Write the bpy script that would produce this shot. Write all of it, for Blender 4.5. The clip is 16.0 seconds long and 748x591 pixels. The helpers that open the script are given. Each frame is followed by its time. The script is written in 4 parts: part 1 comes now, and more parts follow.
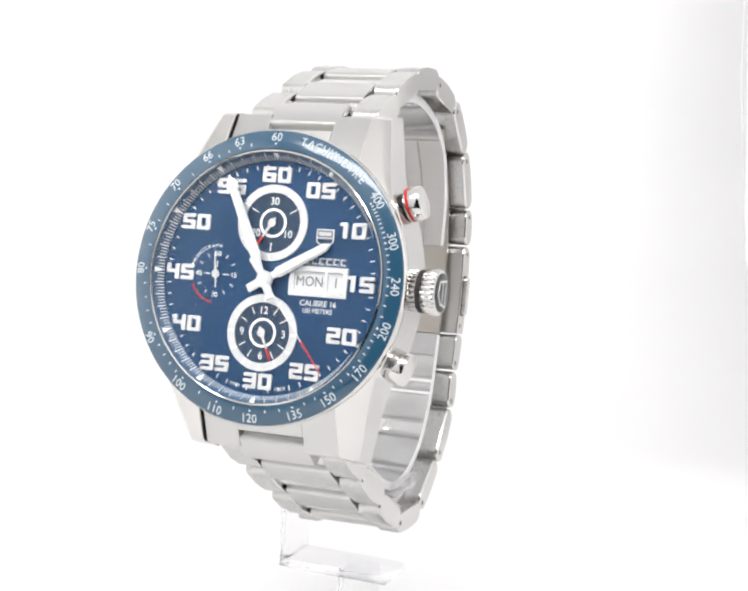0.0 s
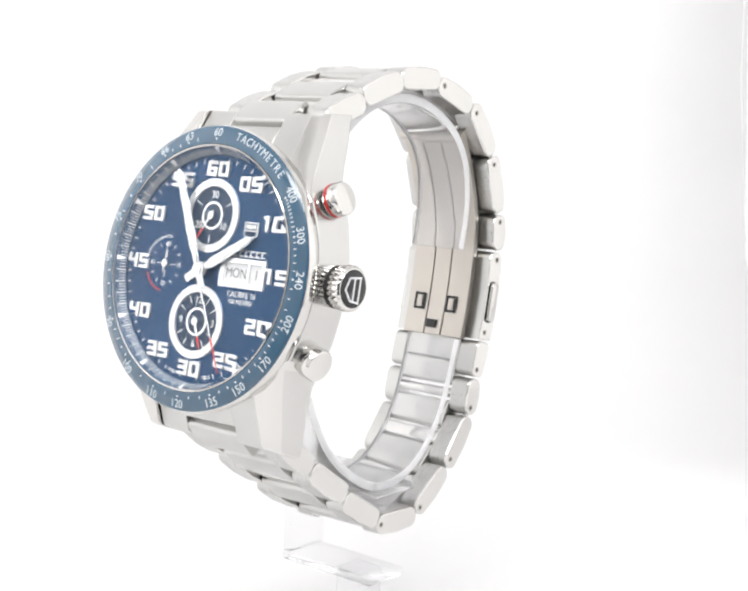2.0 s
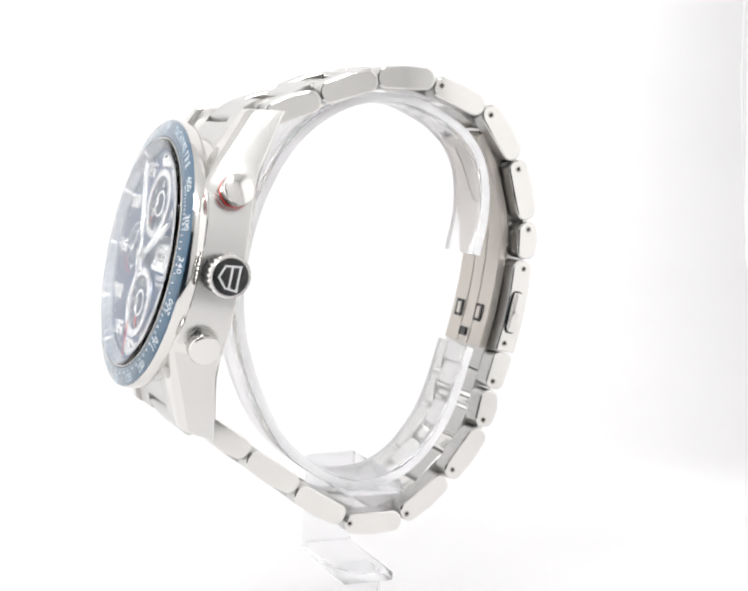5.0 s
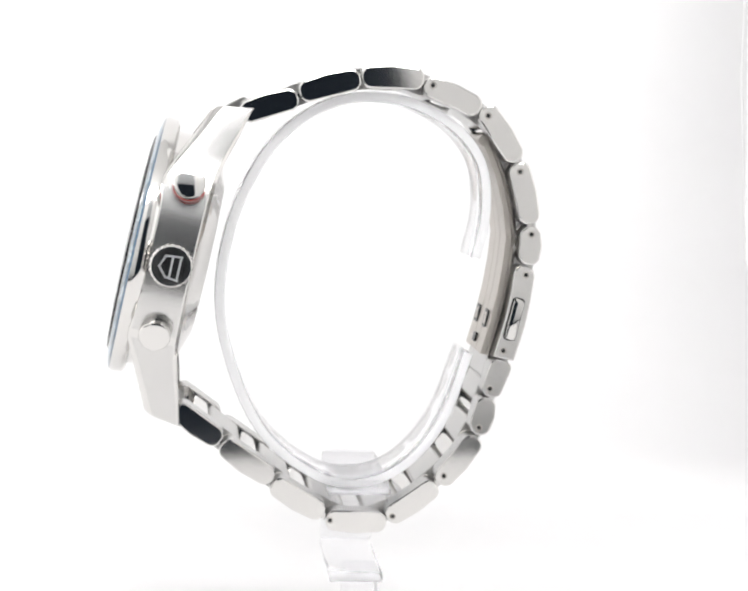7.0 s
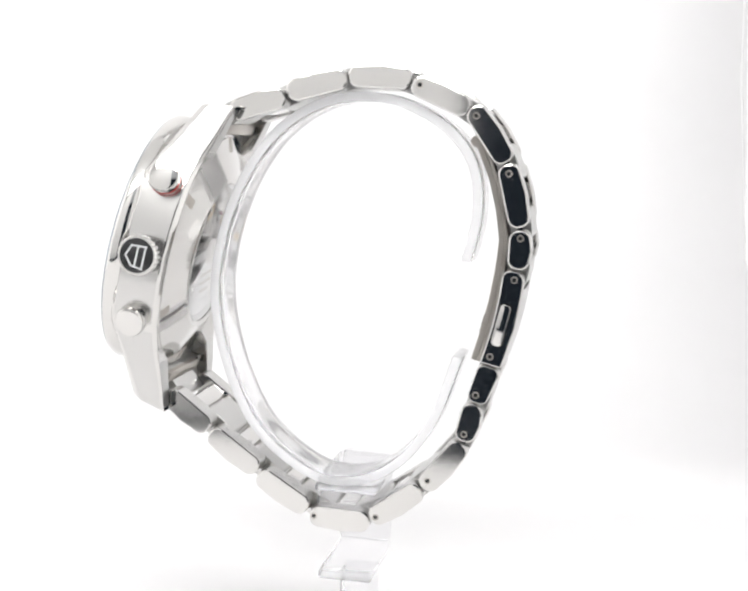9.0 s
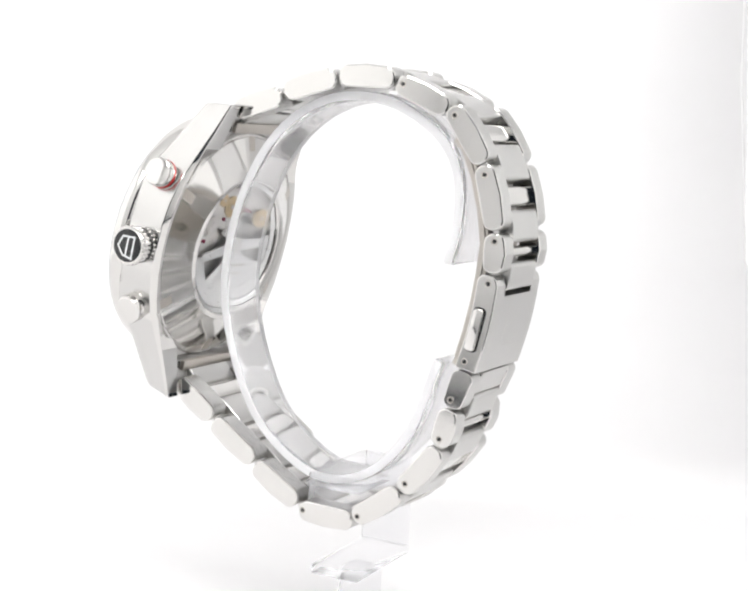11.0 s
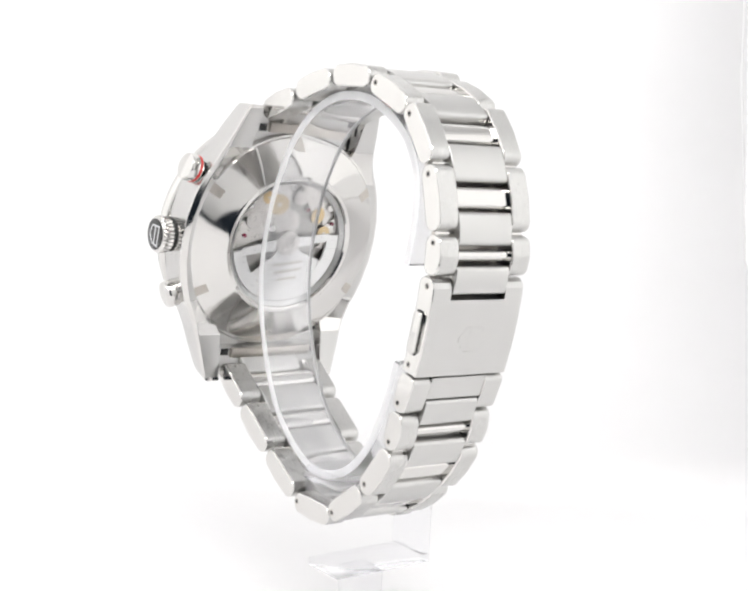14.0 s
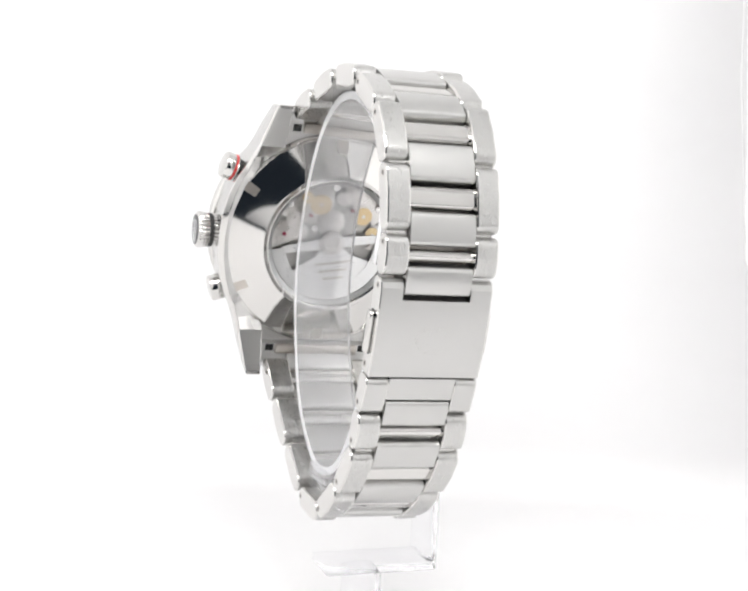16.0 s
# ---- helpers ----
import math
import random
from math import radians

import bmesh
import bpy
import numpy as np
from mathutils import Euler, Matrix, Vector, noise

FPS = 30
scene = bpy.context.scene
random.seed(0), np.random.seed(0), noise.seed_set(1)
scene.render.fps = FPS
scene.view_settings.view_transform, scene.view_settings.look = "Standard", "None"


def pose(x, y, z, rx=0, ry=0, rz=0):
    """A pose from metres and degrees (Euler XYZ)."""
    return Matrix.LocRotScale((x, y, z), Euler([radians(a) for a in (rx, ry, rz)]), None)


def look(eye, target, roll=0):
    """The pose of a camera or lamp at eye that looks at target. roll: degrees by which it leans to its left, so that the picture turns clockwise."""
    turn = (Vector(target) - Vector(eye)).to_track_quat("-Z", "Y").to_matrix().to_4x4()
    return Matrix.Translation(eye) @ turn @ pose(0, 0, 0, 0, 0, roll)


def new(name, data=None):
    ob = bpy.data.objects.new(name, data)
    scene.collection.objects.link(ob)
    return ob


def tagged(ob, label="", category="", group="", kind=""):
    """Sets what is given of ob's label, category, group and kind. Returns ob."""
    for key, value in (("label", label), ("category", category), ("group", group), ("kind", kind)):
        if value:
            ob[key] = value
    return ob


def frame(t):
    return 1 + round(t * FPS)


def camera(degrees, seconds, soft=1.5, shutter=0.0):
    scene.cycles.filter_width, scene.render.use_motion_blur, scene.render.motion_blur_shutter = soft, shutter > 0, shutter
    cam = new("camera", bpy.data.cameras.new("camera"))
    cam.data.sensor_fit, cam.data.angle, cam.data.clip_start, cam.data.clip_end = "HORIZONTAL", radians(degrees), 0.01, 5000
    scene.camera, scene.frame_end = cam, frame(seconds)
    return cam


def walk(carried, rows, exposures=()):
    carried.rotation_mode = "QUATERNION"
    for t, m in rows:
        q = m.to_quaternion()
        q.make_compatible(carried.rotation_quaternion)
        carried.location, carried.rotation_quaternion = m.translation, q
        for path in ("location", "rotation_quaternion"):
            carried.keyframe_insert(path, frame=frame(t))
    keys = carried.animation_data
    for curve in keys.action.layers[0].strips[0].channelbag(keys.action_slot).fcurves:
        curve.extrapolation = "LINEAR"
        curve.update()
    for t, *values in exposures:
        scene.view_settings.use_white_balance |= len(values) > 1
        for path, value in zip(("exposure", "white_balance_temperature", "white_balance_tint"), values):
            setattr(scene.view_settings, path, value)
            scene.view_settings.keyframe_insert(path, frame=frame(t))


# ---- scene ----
# ---------------------------------------------------------------- camera
# A close product shot: the camera stands still, the watch turns on its stand.
EYE = Vector((0.0, -0.24239, 0.01588))
AHEAD = Vector((-0.0005, 0.98880, -0.14920))
cam = camera(28.74, 16.0, soft=2.5)
STILL = look(EYE, EYE + AHEAD, 3.01)
walk(cam, [(0.0, STILL), (16.0, STILL)], exposures=[(0.0, 0.0), (16.0, 0.0)])

# ---------------------------------------------------------------- world and light
world = bpy.data.worlds.new("dim_room")
scene.world = world
world.use_nodes = True
world.node_tree.nodes["Background"].inputs["Color"].default_value = (0.55, 0.72, 1.0, 1)
world.node_tree.nodes["Background"].inputs["Strength"].default_value = 0.03

FLOOR_Z = -0.085
TOP_Z = 0.30
BACK_Y = 0.112
FRONT_Y = -0.25
SIDE_X = 0.30


def area_lamp(name, m, sx, sy, watts, colour=(1, 1, 1)):
    lamp = bpy.data.lights.new(name, "AREA")
    lamp.shape, lamp.size, lamp.size_y, lamp.energy, lamp.color = "RECTANGLE", sx, sy, watts, colour
    ob = new(name, lamp)
    ob.matrix_world = m
    return ob


# the light box's lamps: a strip along the upper front edge and a diffuser on each side wall
WARM = (1.0, 0.995, 0.985)
area_lamp("front_strip_light", look((-0.02, FRONT_Y + 0.03, TOP_Z - 0.03), (0, 0.03, 0.0)), 0.40, 0.08, 1.14, WARM)
area_lamp("side_panel_light", look((-SIDE_X + 0.012, -0.04, 0.08), (0, -0.04, 0.08)), 0.36, 0.36, 0.20, WARM)
area_lamp("side_panel_light", look((SIDE_X - 0.012, -0.04, 0.08), (0, -0.04, 0.08)), 0.36, 0.36, 0.20, WARM)

# ---------------------------------------------------------------- materials


def material(name, colour, rough=0.5, metal=0.0, bump=0.0, scale=(800, 800, 800), vary=0.06, rough_vary=0.0, coat=0.0, spec=None):
    """A surface with fine grain (bump, in object space) and a slow change of tone."""
    m = bpy.data.materials.new(name)
    m.use_nodes = True
    nt = m.node_tree
    b = nt.nodes["Principled BSDF"]
    b.inputs["Base Color"].default_value = (*colour, 1)
    b.inputs["Roughness"].default_value = rough
    b.inputs["Metallic"].default_value = metal
    b.inputs["Coat Weight"].default_value = coat
    if spec is not None:
        b.inputs["Specular IOR Level"].default_value = spec
    tc = nt.nodes.new("ShaderNodeTexCoord")
    mp = nt.nodes.new("ShaderNodeMapping")
    mp.inputs["Scale"].default_value = scale
    nt.links.new(tc.outputs["Object"], mp.inputs["Vector"])
    fine = nt.nodes.new("ShaderNodeTexNoise")
    fine.inputs["Scale"].default_value = 1.0
    fine.inputs["Detail"].default_value = 4.0
    nt.links.new(mp.outputs["Vector"], fine.inputs["Vector"])
    slow = nt.nodes.new("ShaderNodeTexNoise")
    slow.inputs["Scale"].default_value = 130.0
    nt.links.new(tc.outputs["Object"], slow.inputs["Vector"])
    if vary:
        mixn = nt.nodes.new("ShaderNodeMix")
        mixn.data_type = "RGBA"
        mixn.inputs["A"].default_value = (*[c * (1 - vary) for c in colour], 1)
        mixn.inputs["B"].default_value = (*[min(1, c * (1 + vary)) for c in colour], 1)
        nt.links.new(slow.outputs["Fac"], mixn.inputs["Factor"])
        nt.links.new(mixn.outputs["Result"], b.inputs["Base Color"])
    if rough_vary:
        rng = nt.nodes.new("ShaderNodeMapRange")
        rng.inputs["To Min"].default_value = max(0.0, rough - rough_vary)
        rng.inputs["To Max"].default_value = rough + rough_vary
        nt.links.new(fine.outputs["Fac"], rng.inputs["Value"])
        nt.links.new(rng.outputs["Result"], b.inputs["Roughness"])
    if bump:
        bn = nt.nodes.new("ShaderNodeBump")
        bn.inputs["Strength"].default_value = bump
        bn.inputs["Distance"].default_value = 0.00005
        nt.links.new(fine.outputs["Fac"], bn.inputs["Height"])
        nt.links.new(bn.outputs["Normal"], b.inputs["Normal"])
    return m


def clear(name, colour, ior, rough=0.0):
    m = bpy.data.materials.new(name)
    m.use_nodes = True
    b = m.node_tree.nodes["Principled BSDF"]
    b.inputs["Base Color"].default_value = (*colour, 1)
    b.inputs["Roughness"].default_value = rough
    b.inputs["IOR"].default_value = ior
    b.inputs["Transmission Weight"].default_value = 1.0
    return m


PAPER = material("white_sweep", (0.86, 0.855, 0.86), 0.75, bump=0.1, scale=(900, 900, 900), vary=0.01)
# grey in place of a dimly lit front, so the case side reflects less
REFLECTION_GREY = material("reflection_grey", (0.33, 0.34, 0.355), 0.8, bump=0.1, vary=0.03)
BOX_WHITE = material("white_box_lining", (0.84, 0.84, 0.84), 0.7, bump=0.1, vary=0.01)
POLISHED = material("polished_steel", (0.64, 0.628, 0.61), 0.08, 1.0, rough_vary=0.03, scale=(1500, 1500, 1500), vary=0.02)
SATIN = material("satin_case_side", (0.57, 0.562, 0.55), 0.25, 1.0, bump=0.03, scale=(5000, 5000, 600), vary=0.03, rough_vary=0.04)
BRUSHED = material("brushed_steel", (0.545, 0.54, 0.528), 0.30, 1.0, bump=0.04, scale=(700, 9000, 9000), vary=0.03, rough_vary=0.04)
BRUSHED_LONG = material("brushed_steel_lengthwise", (0.545, 0.54, 0.528), 0.28, 1.0, bump=0.03, scale=(12000, 900, 900), vary=0.03, rough_vary=0.03)
INNER = material("satin_steel_inside", (0.50, 0.468, 0.43), 0.34, 1.0, bump=0.05, scale=(900, 5000, 5000), vary=0.05, rough_vary=0.06)
CERAMIC = material("blue_ceramic", (0.024, 0.084, 0.150), 0.12, 0.0, vary=0.05, coat=0.8, spec=0.5)
NAVY = material("navy_recess", (0.006, 0.028, 0.068), 0.5, 0.0, vary=0.05)
CHAPTER = material("blue_chapter_ring", (0.022, 0.066, 0.135), 0.4, 0.0, vary=0.05)
WHITE = material("white_paint", (0.82, 0.83, 0.84), 0.5, vary=0.02)
DISC = material("pale_grey_disc", (0.60, 0.61, 0.62), 0.5, vary=0.02)
SILVERED = material("rhodium", (0.76, 0.77, 0.78), 0.25, 0.6, vary=0.02)
LUME = material("white_luminous_fill", (0.80, 0.82, 0.82), 0.55, vary=0.02)
PRINT = material("pale_bezel_print", (0.62, 0.68, 0.72), 0.5, vary=0.03)
RED = material("red_lacquer", (0.55, 0.02, 0.018), 0.35, vary=0.05)
DARK_RED = material("dark_red_print", (0.34, 0.03, 0.045), 0.45, vary=0.05)
BLACK = material("black_lacquer", (0.012, 0.012, 0.013), 0.25, vary=0.1)
INK = material("grey_disc_print", (0.09, 0.09, 0.10), 0.5, vary=0.05)
RUBBER = material("black_gasket", (0.01, 0.01, 0.01), 0.6, vary=0.1)
GOLD = material("gilt_brass", (0.62, 0.49, 0.30), 0.3, 1.0, vary=0.06)
RUBY = material("ruby", (0.28, 0.05, 0.09), 0.15, vary=0.1)
MOVEMENT = material("movement_steel", (0.64, 0.62, 0.60), 0.3, 1.0, bump=0.1, scale=(2500, 600, 2500), vary=0.1, rough_vary=0.1)
# darkened movement steel: shade beneath bridges and rotor is put into the base plate's colour
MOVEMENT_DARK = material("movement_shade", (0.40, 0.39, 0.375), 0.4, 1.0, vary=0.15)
ROTOR = material("rotor_steel", (0.72, 0.72, 0.715), 0.3, 1.0, bump=0.1, scale=(700, 700, 6000), vary=0.04, rough_vary=0.08)
GLASS = clear("sapphire", (1.0, 1.0, 1.0), 1.22)
ACRYLIC = clear("acrylic", (0.99, 0.99, 1.0), 1.05, 0.1)
ACRYLIC.node_tree.nodes["Principled BSDF"].inputs["Transmission Weight"].default_value = 0.93
STRIP = clear("acrylic_strip", (0.985, 0.985, 0.995), 1.16, 0.08)
STRIP.node_tree.nodes["Principled BSDF"].inputs["Transmission Weight"].default_value = 0.84
MILKY = clear("acrylic_block", (0.99, 0.99, 1.0), 1.07, 0.1)
MILKY.node_tree.nodes["Principled BSDF"].inputs["Transmission Weight"].default_value = 0.86
FROST = clear("sawn_acrylic_edge", (0.97, 0.97, 0.98), 1.2, 0.5)
FROST.node_tree.nodes["Principled BSDF"].inputs["Transmission Weight"].default_value = 0.45

# sunburst blue dial: brushed outward from the centre
SUNRAY = bpy.data.materials.new("sunburst_blue")
SUNRAY.use_nodes = True
_nt = SUNRAY.node_tree
_b = _nt.nodes["Principled BSDF"]
_b.inputs["Base Color"].default_value = (0.018, 0.063, 0.150, 1)
_b.inputs["Metallic"].default_value = 0.75
_b.inputs["Roughness"].default_value = 0.42
_tc = _nt.nodes.new("ShaderNodeTexCoord")
_gr = _nt.nodes.new("ShaderNodeTexGradient")
_gr.gradient_type = "RADIAL"
_mp = _nt.nodes.new("ShaderNodeMapping")
_mp.inputs["Rotation"].default_value = (radians(90), 0, 0)
_nt.links.new(_tc.outputs["Object"], _mp.inputs["Vector"])
_nt.links.new(_mp.outputs["Vector"], _gr.inputs["Vector"])
_ns = _nt.nodes.new("ShaderNodeTexNoise")
_ns.noise_dimensions = "1D"
_ns.inputs["Scale"].default_value = 900
_nt.links.new(_gr.outputs["Fac"], _ns.inputs["W"])
_mr = _nt.nodes.new("ShaderNodeMapRange")
_mr.inputs["To Min"].default_value = 0.34
_mr.inputs["To Max"].default_value = 0.5
_nt.links.new(_ns.outputs["Fac"], _mr.inputs["Value"])
_nt.links.new(_mr.outputs["Result"], _b.inputs["Roughness"])
_bp = _nt.nodes.new("ShaderNodeBump")
_bp.inputs["Strength"].default_value = 0.06
_bp.inputs["Distance"].default_value = 0.00005
_nt.links.new(_ns.outputs["Fac"], _bp.inputs["Height"])
_nt.links.new(_bp.outputs["Normal"], _b.inputs["Normal"])

# ---------------------------------------------------------------- mesh helpers
# The watch is drawn in millimetres in its own space: x towards the crown, y into the case, z towards 12 o'clock.
BASE = Vector((-0.79, 47.35, -35.91))
TO_ROOT = Matrix.Scale(0.001, 4) @ Matrix.Translation(-BASE)


def finish(bm, name, mat, smooth=40):
    bmesh.ops.recalc_face_normals(bm, faces=bm.faces)
    me = bpy.data.meshes.new(name)
    bm.to_mesh(me)
    bm.free()
    for mm in (mat if isinstance(mat, (list, tuple)) else [mat]):
        me.materials.append(mm)
    if smooth:
        me.shade_smooth()
        me.set_sharp_from_angle(angle=radians(smooth))
    return me


def part(name, bm, mat, parent, label="", at=None, smooth=40):
    """One mesh object under a thing; drawn in the watch's millimetres, or, with at, in millimetres round that point."""
    if at is None:
        bmesh.ops.transform(bm, matrix=TO_ROOT, verts=bm.verts)
    else:
        bmesh.ops.transform(bm, matrix=Matrix.Scale(0.001, 4), verts=bm.verts)
    ob = new(name, finish(bm, name, mat, smooth))
    ob.parent = parent
    if at is not None:
        ob.location = TO_ROOT @ Vector(at) if parent.type == "EMPTY" else (Vector(at) - Vector(parent["centre"])) * 0.001
        ob["centre"] = tuple(at)
    return tagged(ob, label)


def bevelled(bm, width, segs=2, sharp=28):
    es = [e for e in bm.edges if len(e.link_faces) == 2 and e.calc_face_angle(0) > radians(sharp)]
    bmesh.ops.bevel(bm, geom=es, offset=width, segments=segs, affect="EDGES", profile=0.5, clamp_overlap=True)
    return bm


def prism(profile, x0, x1, bevel=0.0, bm=None):
    """A (y, z) outline drawn out along x."""
    own = bmesh.new()
    a = [own.verts.new((x0, y, z)) for y, z in profile]
    b = [own.verts.new((x1, y, z)) for y, z in profile]
    own.faces.new(a)
    own.faces.new(b[::-1])
    n = len(a)
    for i in range(n):
        own.faces.new((a[i], b[i], b[(i + 1) % n], a[(i + 1) % n]))
    bmesh.ops.recalc_face_normals(own, faces=own.faces)
    if bevel:
        bevelled(own, bevel)
    return merge(own, bm)


def merge(own, bm):
    if bm is None:
        return own
    me = bpy.data.meshes.new("joined")
    own.to_mesh(me)
    own.free()
    bm.from_mesh(me)
    bpy.data.meshes.remove(me)
    return bm


def box(x0, x1, y0, y1, z0, z1, bevel=0.0, bm=None):
    return prism([(y0, z0), (y1, z0), (y1, z1), (y0, z1)], x0, x1, bevel, bm)


def rounded(a, b, thick, r, segs=4, shift=0.0, bow=0.0):
    """The outline of a bar from a to b in the (y, z) plane with rounded ends; bow lifts the outer side's middle."""
    a, b = Vector(a), Vector(b)
    d = (b - a).normalized()
    n = Vector((-d.y, d.x))
    length, pts = (b - a).length, []
    r = min(r, thick / 2 - 0.01, length / 2 - 0.01)
    h = thick / 2
    corners = [(length - r, h - r, 90), (r, h - r, 180), (r, -h + r, 270), (length - r, -h + r, 360)]
    for k, (u, v, top) in enumerate(corners):
        for i in range(segs + 1):
            ang = radians(top - 90 + 90 * i / segs)
            p = a + d * (u + r * math.cos(ang)) + n * (v + r * math.sin(ang) + shift)
            pts.append((p.x, p.y))
        if k == 0 and bow:
            p = a + d * (length / 2) + n * (h + bow + shift)
            pts.append((p.x, p.y))
    return pts


def lathe(profile, segs=128, bm=None, axis="y", centre=(0, 0, 0), closed=False, start=0.0, turn=360.0):
    """Turns a list of (radius, height) about an axis through centre."""
    own = bmesh.new()
    rings = []
    full = abs(turn - 360) < 1e-6
    for i in range(segs if full else segs + 1):
        ang = radians(start + turn * i / segs)
        c, s = math.cos(ang), math.sin(ang)
        ring = []
        for r, h in profile:
            if axis == "y":
                co = (centre[0] + r * s, centre[1] + h, centre[2] + r * c)
            elif axis == "x":
                co = (centre[0] + h, centre[1] + r * s, centre[2] + r * c)
            else:
                co = (centre[0] + r * c, centre[1] + r * s, centre[2] + h)
            ring.append(own.verts.new(co))
        rings.append(ring)
    m = len(profile)
    for i in range(segs):
        p, q = rings[i], rings[(i + 1) % len(rings)]
        for j in range(m if closed else m - 1):
            k = (j + 1) % m
            own.faces.new((p[j], q[j], q[k], p[k]))
    bmesh.ops.remove_doubles(own, verts=own.verts, dist=1e-5)
    if not full and closed:
        own.faces.new(rings[0])
        own.faces.new(rings[-1][::-1])
    return merge(own, bm)


def ring_of(r0, r1, y0, y1, centre=(0, 0), segs=72, start=0.0, turn=360.0, bm=None):
    """A flat ring with thickness in the dial's plane."""
    return lathe([(r0, y0), (r1, y0), (r1, y1), (r0, y1)], segs, bm, "y", (centre[0], 0, centre[1]), True, start, turn)


def disc(r, y0, y1, centre=(0, 0), segs=64, bm=None):
    return lathe([(0, y0), (r, y0), (r, y1), (0, y1)], segs, bm, "y", (centre[0], 0, centre[1]))


def bar_at(bm, angle, r0, r1, w0, w1, y0, y1, centre=(0, 0)):
    """A tapered flat bar that points outward at a clock angle in the dial's plane."""
    a = radians(angle)
    u, v = Vector((math.sin(a), math.cos(a))), Vector((math.cos(a), -math.sin(a)))
    flat = [u * r0 - v * w0 / 2, u * r0 + v * w0 / 2, u * r1 + v * w1 / 2, u * r1 - v * w1 / 2]
    lo = [bm.verts.new((centre[0] + p.x, y0, centre[1] + p.y)) for p in flat]
    hi = [bm.verts.new((centre[0] + p.x, y1, centre[1] + p.y)) for p in flat]
    bm.faces.new(lo)
    bm.faces.new(hi[::-1])
    for i in range(4):
        j = (i + 1) % 4
        bm.faces.new((lo[i], hi[i], hi[j], lo[j]))
    return bm


def flat_shape(points, y0, y1, bm=None, holes=()):
    """An (x, z) outline with thickness between y0 and y1."""
    own = bmesh.new()
    a = [own.verts.new((x, y0, z)) for x, z in points]
    b = [own.verts.new((x, y1, z)) for x, z in points]
    own.faces.new(a)
    own.faces.new(b[::-1])
    for i in range(len(a)):
        j = (i + 1) % len(a)
        own.faces.new((a[i], b[i], b[j], a[j]))
    bmesh.ops.recalc_face_normals(own, faces=own.faces)
    return merge(own, bm)


TEXTS = {}


def lettering(text, size, wide=1.0):
    """A mesh of the built-in font, centred, lying in the x-z plane and facing -y, in millimetres."""
    if (text, size, wide) not in TEXTS:
        cu = bpy.data.curves.new("lettering", "FONT")
        cu.body, cu.size, cu.align_x, cu.align_y, cu.extrude = text, size, "CENTER", "CENTER", 0.012
        cu.resolution_u = 3
        ob = new("lettering", cu)
        dg = bpy.context.evaluated_depsgraph_get()
        me = bpy.data.meshes.new_from_object(ob.evaluated_get(dg))
        bpy.data.objects.remove(ob)
        bm = bmesh.new()
        bm.from_mesh(me)
        bpy.data.meshes.remove(me)
        xs = [v.co.x for v in bm.verts]
        ys = [v.co.y for v in bm.verts]
        mid = Vector(((min(xs) + max(xs)) / 2, (min(ys) + max(ys)) / 2, 0))
        for v in bm.verts:
            p = v.co - mid
            v.co = Vector((p.x * wide, -p.z, p.y))
        keep = bpy.data.meshes.new("lettering")
        bm.to_mesh(keep)
        bm.free()
        TEXTS[(text, size, wide)] = keep
    bm = bmesh.new()
    bm.from_mesh(TEXTS[(text, size, wide)])
    return bm


def put_text(name, text, size, x, y, z, mat, parent, turn=0.0, lean=0.0, wide=1.0):
    """Writes text at (x, y, z) of the watch, turned clockwise by degrees, leaning with a sloping ring."""
    bm = lettering(text, size, wide)
    m = Matrix.Translation((x, y, z)) @ Matrix.Rotation(radians(turn), 4, "Y") @ Matrix.Rotation(radians(lean), 4, "X")
    bmesh.ops.transform(bm, matrix=m, verts=bm.verts)
    return part(name, bm, mat, parent, smooth=0)


DIGITS = {"0": "111101101101111", "1": "110010010010010", "2": "111001111100111", "3": "111001111001111",
          "4": "101101111001001", "5": "111100111001111", "6": "111100111101111"}


